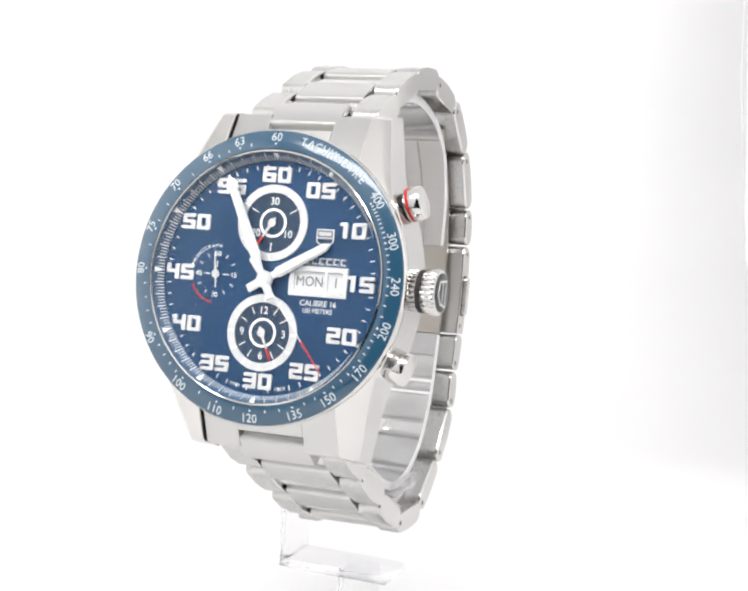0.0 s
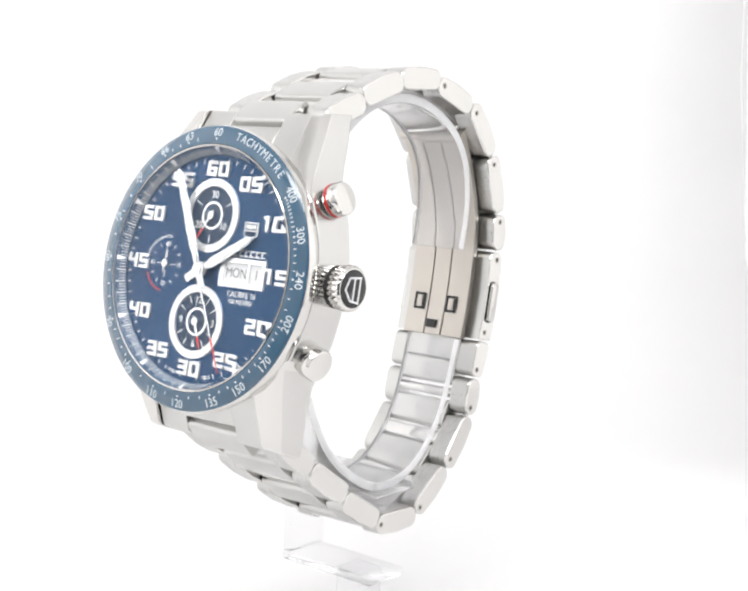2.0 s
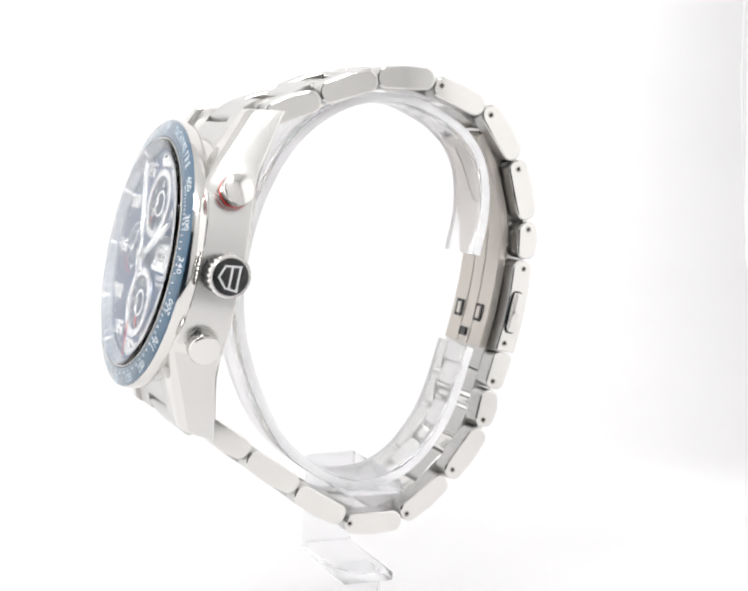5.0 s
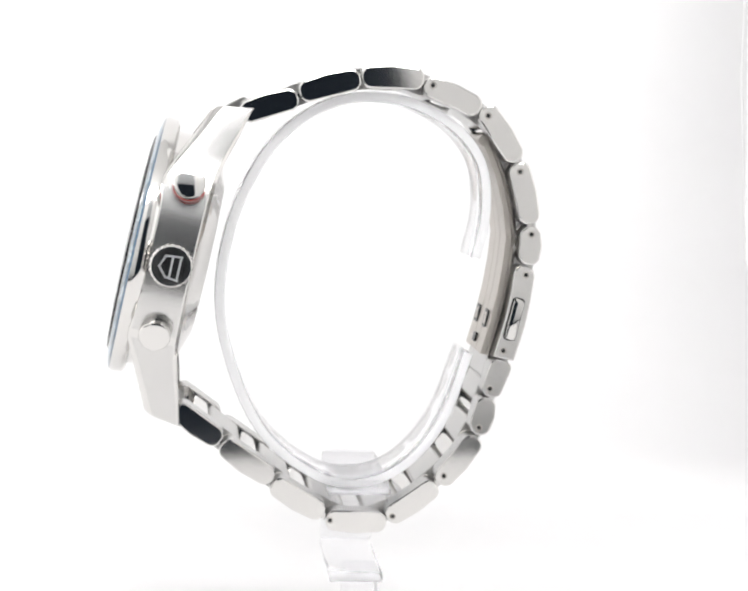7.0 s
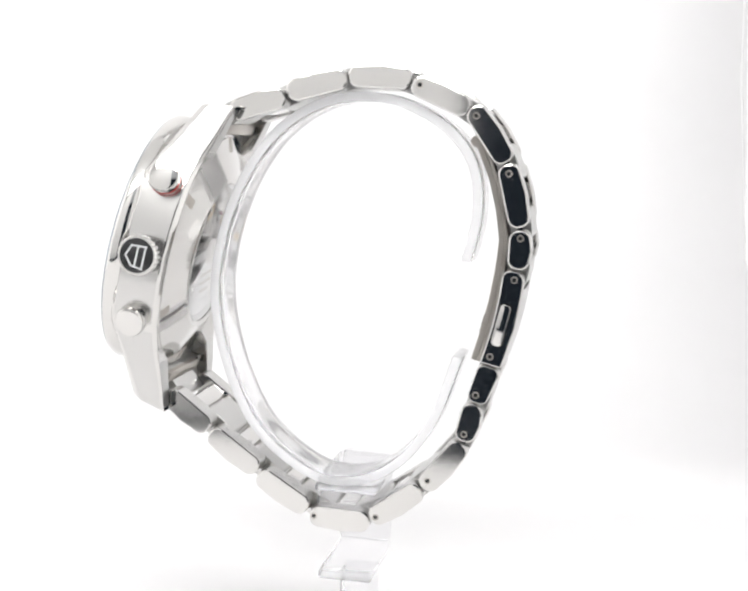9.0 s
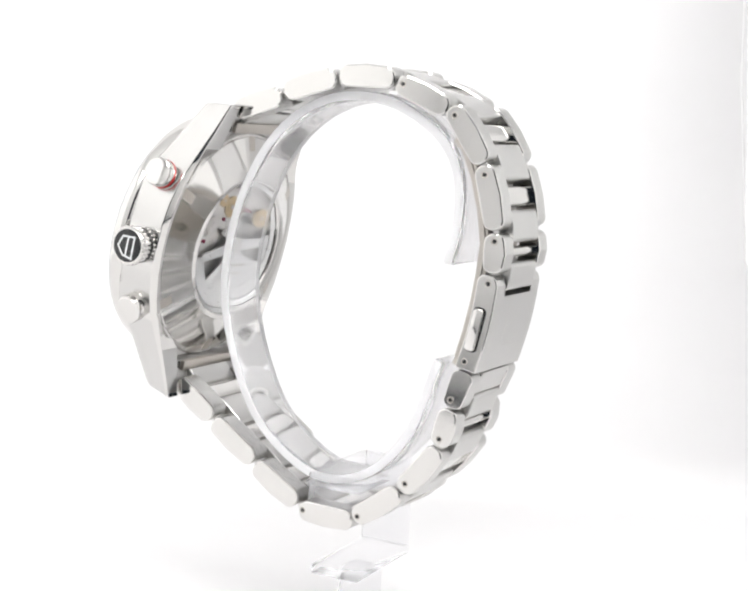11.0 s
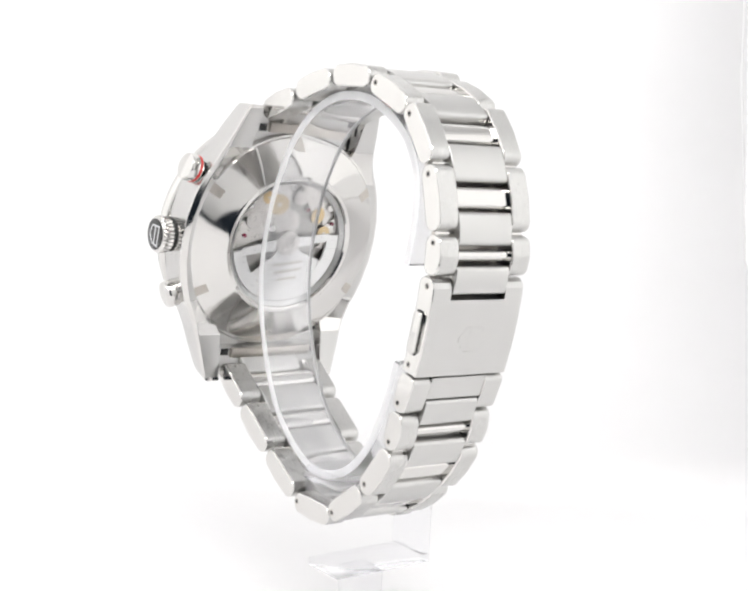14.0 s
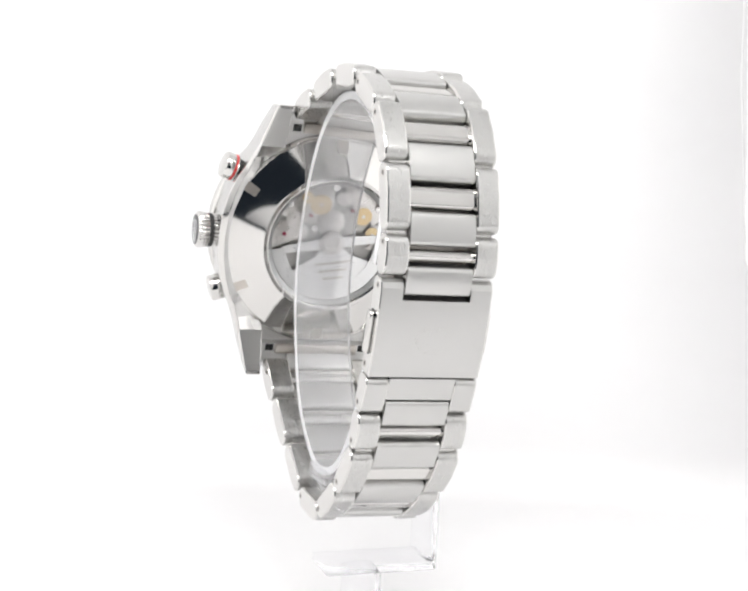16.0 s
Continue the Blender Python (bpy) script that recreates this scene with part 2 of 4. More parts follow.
def block_number(text, height, y0, y1):
    """A raised square-cut number, centred on the origin, each digit one solid."""
    bm = bmesh.new()
    w, s = height * 0.92, height * 0.235
    gap = height * 0.12
    total = len(text) * w + (len(text) - 1) * gap
    zs = [height / 2, height / 2 - s, s / 2, -s / 2, -height / 2 + s, -height / 2]
    for k, ch in enumerate(text):
        x0 = -total / 2 + k * (w + gap)
        xs = [x0, x0 + s * 1.25, x0 + w - s * 1.25, x0 + w]
        if ch == "1":
            xs = [x0 + w * 0.22, x0 + w * 0.48, x0 + w * 0.48 + s * 1.3, x0 + w]
        grid = {(i, j): None for i in range(4) for j in range(6)}
        for j in range(5):
            for i in range(3):
                if DIGITS[ch][j * 3 + i] == "1":
                    for c in ((i, j), (i + 1, j), (i + 1, j + 1), (i, j + 1)):
                        if grid[c] is None:
                            grid[c] = bm.verts.new((xs[c[0]], y1, zs[c[1]]))
                    bm.faces.new([grid[c] for c in ((i, j), (i + 1, j), (i + 1, j + 1), (i, j + 1))])
    ex = bmesh.ops.extrude_face_region(bm, geom=bm.faces[:])
    for v in ex["geom"]:
        if isinstance(v, bmesh.types.BMVert):
            v.co.y = y0
    bmesh.ops.recalc_face_normals(bm, faces=bm.faces)
    corners = [e for e in bm.edges if len(e.link_faces) == 2 and abs(e.verts[0].co.y - e.verts[1].co.y) > 0.1 and e.calc_face_angle_signed(0) > 0.5]
    bmesh.ops.bevel(bm, geom=corners, offset=height * 0.09, segments=2, affect="EDGES", profile=0.5, clamp_overlap=True)
    return bm


# ---------------------------------------------------------------- the light box


def sheet(name, verts, faces, mat, thick=0.0, label=""):
    bm = bmesh.new()
    vs = [bm.verts.new(v) for v in verts]
    for f in faces:
        bm.faces.new([vs[i] for i in f])
    if thick:
        bmesh.ops.recalc_face_normals(bm, faces=bm.faces)
        bmesh.ops.solidify(bm, geom=bm.faces[:], thickness=thick)
    ob = new(name, finish(bm, name, mat, 50))
    return tagged(ob, label, kind="structure")


def slab(name, x0, x1, y0, y1, z0, z1, mat, label=""):
    bm = box(x0, x1, y0, y1, z0, z1)
    return tagged(new(name, finish(bm, name, mat, 0)), label, kind="structure")


def build_box():
    # paper sweep: floor, a soft bend and the back in one sheet
    prof = [(-0.200, FLOOR_Z), (-0.1, FLOOR_Z), (0.0, FLOOR_Z)]
    r = 0.012
    for i in range(13):
        a = radians(90 * i / 12)
        prof.append((BACK_Y - r + r * math.sin(a), FLOOR_Z + r - r * math.cos(a)))
    prof.append((BACK_Y, TOP_Z))
    verts, faces = [], []
    for y, z in prof:
        verts += [(-SIDE_X, y, z), (SIDE_X, y, z)]
    for i in range(len(prof) - 1):
        faces.append((2 * i, 2 * i + 1, 2 * i + 3, 2 * i + 2))
    sheet("floor", verts, faces, PAPER, 0.0, "seamless white paper sweep, curved up at the back")
    slab("wall_left", -SIDE_X - 0.005, -SIDE_X, FRONT_Y, BACK_Y, FLOOR_Z - 0.005, TOP_Z, BOX_WHITE, "white side wall of the light box")
    slab("wall_right", SIDE_X, SIDE_X + 0.005, FRONT_Y, BACK_Y, FLOOR_Z - 0.005, TOP_Z, BOX_WHITE, "white side wall of the light box")
    slab("ceiling", -SIDE_X, SIDE_X, FRONT_Y, BACK_Y, TOP_Z, TOP_Z + 0.005, BOX_WHITE, "white roof of the light box")
    # front wall with the opening that the camera looks through
    f0, f1 = FRONT_Y - 0.006, FRONT_Y - 0.001
    slab("wall_front_1", -SIDE_X, -0.060, f0, f1, FLOOR_Z - 0.005, TOP_Z, BOX_WHITE, "white front wall beside the opening")
    # this side's edge is aslant, shaped for the dark flank reflections; the opening is wider below
    bm = bmesh.new()
    edge = [(0.094, FLOOR_Z - 0.005), (0.092, -0.015), (0.068, 0.045), (0.070, TOP_Z), (SIDE_X, TOP_Z), (SIDE_X, FLOOR_Z - 0.005)]
    near = [bm.verts.new((x, f0, z)) for x, z in edge]
    far = [bm.verts.new((x, f1, z)) for x, z in edge]
    bm.faces.new(near)
    bm.faces.new(far[::-1])
    for i in range(len(edge)):
        j = (i + 1) % len(edge)
        bm.faces.new((near[i], far[i], far[j], near[j]))
    tagged(new("wall_front_2", finish(bm, "wall_front_2", BOX_WHITE, 0)), "white front wall beside the opening", kind="structure")
    # added panel out of view; its grey darkens what the lugs reflect
    slab("wall_front_3", -0.060, 0.070, f0, f1, 0.125, TOP_Z, REFLECTION_GREY, "unseen grey panel above the opening, added to dim reflections")

    # white fabric flap that hangs from the roof beside the sweep
    bm = bmesh.new()
    edge = [(0.0715, TOP_Z), (0.0715, 0.06), (0.0733, 0.02), (0.0752, -0.005), (0.0762, -0.018), (0.078, -0.0242), (0.082, -0.026), (0.16, -0.026), (0.16, TOP_Z)]
    fr = [bm.verts.new((x, 0.060 + 0.004 * math.sin(z * 40), z)) for x, z in edge]
    bk = [bm.verts.new((x, 0.0615 + 0.004 * math.sin(z * 40), z)) for x, z in edge]
    bm.faces.new(fr)
    bm.faces.new(bk[::-1])
    for i in range(len(edge)):
        j = (i + 1) % len(edge)
        bm.faces.new((fr[i], bk[i], bk[j], fr[j]))
    tagged(new("trim_flap", finish(bm, "trim_flap", BOX_WHITE, 30)), "white fabric flap hanging from the roof", kind="structure")


build_box()

# ---------------------------------------------------------------- the watch
watch = tagged(new("wristwatch"), "steel chronograph wristwatch with blue dial on clear stand", "wristwatch")


def station_loft(stations, bm=None):
    """A solid through closed sections of equal count."""
    own = bmesh.new()
    rows = [[own.verts.new(p) for p in s] for s in stations]
    n = len(rows[0])
    for a, b in zip(rows, rows[1:]):
        for i in range(n):
            j = (i + 1) % n
            own.faces.new((a[i], a[j], b[j], b[i]))
    own.faces.new(rows[0])
    own.faces.new(rows[-1][::-1])
    bmesh.ops.recalc_face_normals(own, faces=own.faces)
    return merge(own, bm)


def build_case():
    bm = lathe([(0, 1.6), (19.0, 1.6), (19.5, 1.2), (19.6, 1.4), (19.6, 7.4), (0, 7.4)], 128)
    # flanks follow the round case and run out into the lugs: z, inner x, outer x, front y, back y, front facet, flare, rear bevel in x and y
    half = [(0, 14.0, 20.7, 0.9, 7.7, 0.25, 0.35, 1.1, 0.7), (4, 14.0, 20.45, 0.9, 7.7, 0.25, 0.35, 1.1, 0.7), (8, 14.0, 19.6, 0.85, 7.75, 0.25, 0.35, 1.0, 0.75),
            (11.3, 13.8, 18.4, 0.5, 7.85, 0.3, 0.35, 0.9, 0.7), (12.7, 13.2, 17.5, 0.45, 7.95, 0.5, 0.4, 0.8, 0.7), (15.4, 11.6, 16.4, 1.6, 8.4, 0.8, 0.3, 0.6, 0.6), (17.6, 11.05, 15.7, 2.6, 9.0, 0.95, 0.25, 0.4, 0.5),
            (21.0, 11.05, 14.9, 4.2, 10.1, 1.0, 0.2, 0.3, 0.35), (24.3, 11.05, 13.9, 5.75, 11.2, 1.05, 0.15, 0.25, 0.25), (24.9, 11.05, 13.75, 6.6, 11.5, 0.8, 0.1, 0.25, 0.25)]
    rows = [(-z, *rest) for z, *rest in half[:0:-1]] + half
    for side in (-1, 1):
        secs = []
        for z, xi, xo, yf, yb, fac, fl, bx, by in rows:
            sec = [(side * xi, yf, z), (side * (xo - fac), yf, z), (side * xo, yf + fac * 0.95, z), (side * (xo + fl), yb, z), (side * (xo + fl - bx), yb + by, z), (side * xi, yb + by if abs(z) > 16 else 7.2, z)]
            if abs(z) > 24.0:
                # the lug's end is cut aslant: longer at the rear
                sec = [(x, y, zz + math.copysign(0.17 * (y - 6.6), zz)) for x, y, zz in sec]
            secs.append(sec)
        own = station_loft(secs)
        bevelled(own, 0.17, 2, 24)
        bmesh.ops.recalc_face_normals(own, faces=own.faces)
        for f in own.faces:
            f.material_index = 2 if f.normal.y > 0.95 else (1 if f.normal.x * side > 0.9 and f.calc_area() > 1.5 else 0)
        merge(own, bm)
    case = part("case", bm, [POLISHED, SATIN, BRUSHED], watch, "steel case with four faceted lugs", smooth=12)

    # steel seat of the bezel and the ceramic ring on it
    bm = lathe([(18.0, 1.5), (20.7, 1.3), (21.2, 0.9), (21.35, 0.1), (21.4, -0.7), (21.2, -1.15), (18.0, -1.2)], 160, closed=True)
    part("bezel_seat", bm, POLISHED, watch, "polished steel bezel rim", smooth=50)
    bm = lathe([(18.35, -0.9), (21.1, -0.8), (21.15, -1.22), (20.95, -1.42), (18.7, -1.9), (18.4, -1.94), (18.3, -1.8)], 160, closed=True)
    bezel = part("bezel", bm, CERAMIC, watch, "blue ceramic tachymeter bezel", smooth=50)

    bm = lathe([(17.98, -1.2), (18.22, -1.2), (18.26, -1.98), (18.14, -2.06), (18.0, -2.0)], 160, closed=True)
    part("crystal_ring", bm, POLISHED, watch, "thin polished ring round the crystal", smooth=50)
    dome = [(0, -3.15), (6, -3.07), (12, -2.84), (16, -2.55), (17.7, -2.36), (17.95, -2.1), (17.95, -1.5), (16.2, -1.72), (12, -1.98), (6, -2.18), (0, -2.25)]
    crystal = part("crystal", lathe(dome, 96), GLASS, watch, "clear slightly domed sapphire crystal", smooth=50)
    crystal.visible_shadow = False
    return case, bezel


case, bezel = build_case()


def on_bezel(r):
    """Height and lean of the ceramic ring's face at a radius."""
    return -1.42 - 0.48 * (20.95 - r) / 2.25 - 0.015


def build_bezel_print():
    lean = math.degrees(math.atan2(0.48, 2.25))
    for v in (60, 63, 66, 70, 75, 80, 90, 100, 110, 120, 135, 150, 170, 200, 240, 300, 400):
        a = (21600 / v) % 360
        s, c = math.sin(radians(a)), math.cos(radians(a))
        flip = 102 < a < 258
        r = 20.15
        put_text("bezel_number", str(v), 1.8, r * s, on_bezel(r), r * c, PRINT, bezel, a + (180 if flip else 0), lean if flip else -lean, 0.95)
    word = "TACHYMETRE"
    for k, ch in enumerate(word):
        a = 12.5 + k * 3.45
        s, c = math.sin(radians(a)), math.cos(radians(a))
        put_text("bezel_letter", ch, 1.75, 20.0 * s, on_bezel(20.0), 20.0 * c, PRINT, bezel, a, -lean, 0.9)
    bm = bmesh.new()
    r0, r1 = 18.95, 19.25
    values = [62, 64, 65, 68, 72, 74, 77, 82, 84, 86, 88, 92, 94, 96, 98, 105, 115, 125, 130, 140, 145, 155, 160, 165, 175, 180, 185, 190, 195,
              210, 220, 230, 250, 260, 270, 280, 290, 310, 320, 330, 340, 350, 360, 370, 380, 390]
    for v in values:
        a = (21600 / v) % 360
        bar_at(bm, a, r0, r1 + 0.12, 0.13, 0.13, on_bezel(r0) - 0.02, on_bezel(r1) + 0.06)
    for v in (60, 63, 66, 70, 75, 80, 90, 100, 110, 120, 135, 150, 170, 200, 240, 300, 400):
        a = radians((21600 / v) % 360)
        disc(0.15, on_bezel(r0) - 0.03, on_bezel(r1) + 0.06, (19.12 * math.sin(a), 19.12 * math.cos(a)), 12, bm)
    part("bezel_scale", bm, PRINT, bezel, "pale tick marks round the bezel", smooth=0)


build_bezel_print()


def build_dial():
    dial = part("dial", disc(17.9, 0.0, 0.5, segs=128), SUNRAY, watch, "sunburst blue dial", at=(0, 0, 0), smooth=40)

    def under(name, bm, mat, label="", smooth=40):
        bmesh.ops.transform(bm, matrix=Matrix.Scale(0.001, 4), verts=bm.verts)
        ob = new(name, finish(bm, name, mat, smooth))
        ob.parent = dial
        return tagged(ob, label)

    def text(name, s, size, x, z, mat, turn=0.0, y=-0.03, wide=1.0):
        bm = lettering(s, size, wide)
        m = Matrix.Translation((x, y, z)) @ Matrix.Rotation(radians(turn), 4, "Y")
        bmesh.ops.transform(bm, matrix=m, verts=bm.verts)
        return under(name, bm, mat, smooth=0)

    # chapter ring that slopes up to the crystal, with its fine scale
    under("chapter_ring", lathe([(16.75, 0.02), (16.75, -0.12), (17.75, -1.45), (17.95, -1.45), (17.95, 0.02)], 128, closed=True), CHAPTER, "sloping dark blue chapter ring")
    bm = bmesh.new()
    for i in range(240):
        a = i * 1.5
        long = i % 4 == 0
        r0, r1 = 16.83, (17.6 if long else 17.4)
        s, c = math.sin(radians(a)), math.cos(radians(a))
        wdt = 0.14 if long else 0.10
        for_r = [(r0, -0.24), (r1, -0.24 - (r1 - r0) * 1.33)]
        pts = []
        for r, y in for_r:
            for e in (-1, 1):
                pts.append(bm.verts.new((r * s + e * wdt / 2 * c, y - 0.02, r * c - e * wdt / 2 * s)))
        bm.faces.new((pts[0], pts[1], pts[3], pts[2]))
    for i in range(12):
        a = radians(i * 30)
        s, c = math.sin(a), math.cos(a)
        pts = [bm.verts.new((16.8 * s, -0.25, 16.8 * c))]
        for e in (-1, 1):
            pts.append(bm.verts.new((17.68 * s + e * 0.42 * c, -1.42, 17.68 * c - e * 0.42 * s)))
        bm.faces.new(pts)
    ext = bmesh.ops.extrude_face_region(bm, geom=bm.faces[:])
    for v in ext["geom"]:
        if isinstance(v, bmesh.types.BMVert):
            v.co.y += 0.03
    under("chapter_scale", bm, WHITE, "fine white seconds scale", smooth=0)

    # printed minute marks
    bm = bmesh.new()
    for i in range(60):
        if i % 5:
            bar_at(bm, i * 6, 15.75, 16.35, 0.14, 0.14, -0.03, 0.01)
    under("minute_track", bm, WHITE, "short white minute marks", smooth=0)

    # applied numbers
    for i in range(12):
        a = radians(i * 30)
        bm = block_number("%02d" % (i * 5 or 60), 2.3, -0.32, 0.02)
        r = 14.85
        bmesh.ops.transform(bm, matrix=Matrix.Translation((14.2 * math.sin(a), 0, r * math.cos(a))), verts=bm.verts)
        bevelled(bm, 0.05, 1)
        under("dial_number", bm, SILVERED, "raised white square-cut number", smooth=0)

    # two ringed counters
    for zc, marks in ((7.9, (("30", 0, 3.15), ("10", 120, 3.0), ("20", 240, 3.0))), (-7.9, (("12", 0, 3.25), ("3", 90, 3.3), ("6", 180, 3.25), ("9", 270, 3.3)))):
        under("counter_face", disc(4.7, -0.02, 0.1, (0, zc)), NAVY, "dark navy counter face")
        under("counter_ring", ring_of(4.35, 5.5, -0.28, 0.02, (0, zc)), SILVERED, "raised white counter ring", 40)
        under("counter_ring", ring_of(1.75, 2.12, -0.06, 0.02, (0, zc), segs=48), WHITE, "white inner ring")
        for s, a, r in marks:
            rr = radians(a)
            text("counter_number", s, 1.55, r * math.sin(rr), zc + r * math.cos(rr), WHITE, y=-0.05, wide=0.95)
        bm = bmesh.new()
        skip = [a for _, a, _ in marks]
        for i in range(12):
            if i * 30 not in skip and (zc < 0 or i % 2 == 0):
                bar_at(bm, i * 30, 3.0 if zc < 0 else 2.9, 4.1, 0.13, 0.13, -0.05, 0.0, (0, zc))
        for i in range(12):
            bar_at(bm, i * 30, 4.5, 5.3, 0.07, 0.07, -0.30, -0.2, (0, zc))
        under("counter_marks", bm, WHITE if zc < 0 else WHITE, smooth=0)

    # running-seconds counter without a ring
    cx = -8.3
    under("counter_face", disc(3.4, -0.02, 0.1, (cx, 0)), SUNRAY, "small blue running-seconds face")
    for s, a in (("60", 0), ("15", 90), ("30", 180), ("45", 270)):
        rr = radians(a)
        text("counter_number", s, 1.05, cx + (2.75 if a % 180 else 3.1) * math.sin(rr) * (1.05 if a % 180 else 1), 3.0 * math.cos(rr), WHITE, y=-0.05)
    bm = bmesh.new()
    for i in range(12):
        bar_at(bm, i * 30, 1.0 if i % 3 == 0 else 2.7, 2.0 if i % 3 == 0 else 3.3, 0.11, 0.11, -0.05, 0.0, (cx, 0))
    under("counter_marks", bm, WHITE, smooth=0)
    for k, ch in enumerate("CHRONOGRAPH"):
        a = radians(-78 + k * 8.2)
        text("counter_letter", ch, 0.72, cx + 4.15 * math.sin(a), 4.15 * math.cos(a), WHITE, -78 + k * 8.2, y=-0.03)
    under("counter_arc", ring_of(3.95, 4.25, -0.03, 0.01, (cx, 0), 24, 185, 62), DARK_RED, "dark red arc")

    # day and date window with its frame
    bm = bmesh.new()
    for x0, x1, z0, z1 in ((3.5, 12.45, 1.35, 2.1), (3.5, 12.45, -2.2, -1.45), (3.5, 4.3, -1.45, 1.35), (8.95, 9.45, -1.45, 1.35), (11.75, 12.45, -1.45, 1.35)):
        box(x0, x1, -0.32, 0.02, z0, z1, 0.0, bm)
    under("date_frame", bm, SILVERED, "raised silvered day and date frame", smooth=0)
    under("day_disc", box(4.25, 9.0, -0.03, 0.03, -1.5, 1.4), DISC, "white day disc", 0)
    under("date_disc", box(9.4, 11.8, -0.03, 0.03, -1.5, 1.4), DISC, "white date disc", 0)
    text("day_word", "MON", 2.05, 6.6, -0.05, INK, y=-0.06, wide=0.88)
    text("date_number", "1", 2.0, 10.65, -0.05, INK, y=-0.06)

    # maker's shield and bars for the names
    shield = [(7.05, 7.45), (9.75, 7.45), (9.75, 5.6), (8.4, 4.6), (7.05, 5.6)]
    under("shield_emblem", flat_shape(shield, -0.22, 0.02), SILVERED, "silvered shield emblem", 0)
    under("shield_field", flat_shape([(7.25, 7.25), (9.55, 7.25), (9.55, 6.3), (7.25, 6.3)], -0.25, -0.2), NAVY, smooth=0)
    under("shield_field", flat_shape([(7.25, 6.1), (9.55, 6.1), (9.55, 5.68), (8.4, 4.84), (7.25, 5.68)], -0.25, -0.2), NAVY, smooth=0)
    bm = bmesh.new()
    for x0, x1 in ((7.45, 8.05), (8.13, 8.68), (8.76, 9.35)):
        box(x0, x1, -0.27, -0.23, 6.48, 7.08, 0.0, bm)
    under("emblem_bars", bm, SILVERED, smooth=0)
    bm = bmesh.new()
    for k in range(7):
        x = 4.5 + k * 1.1
        box(x, x + 0.82, -0.12, 0.02, 2.38, 2.58, 0.0, bm)
        box(x, x + 0.2, -0.12, 0.02, 2.58, 3.35, 0.0, bm)
        box(x + 0.2, x + 0.82, -0.12, 0.02, 3.15, 3.35, 0.0, bm)
    under("name_bars", bm, SILVERED, "raised silver name strokes", 0)
    text("dial_line", "CALIBRE 16", 1.15, 8.2, -3.12, WHITE, wide=0.98)
    text("dial_line", "100 METERS", 0.95, 8.2, -4.2, WHITE, wide=0.95)
    text("dial_line", "SWISS", 0.62, -3.6, -15.6, WHITE, 13)
    text("dial_line", "MADE", 0.62, 3.6, -15.6, WHITE, -13)
    return dial


dial = build_dial()


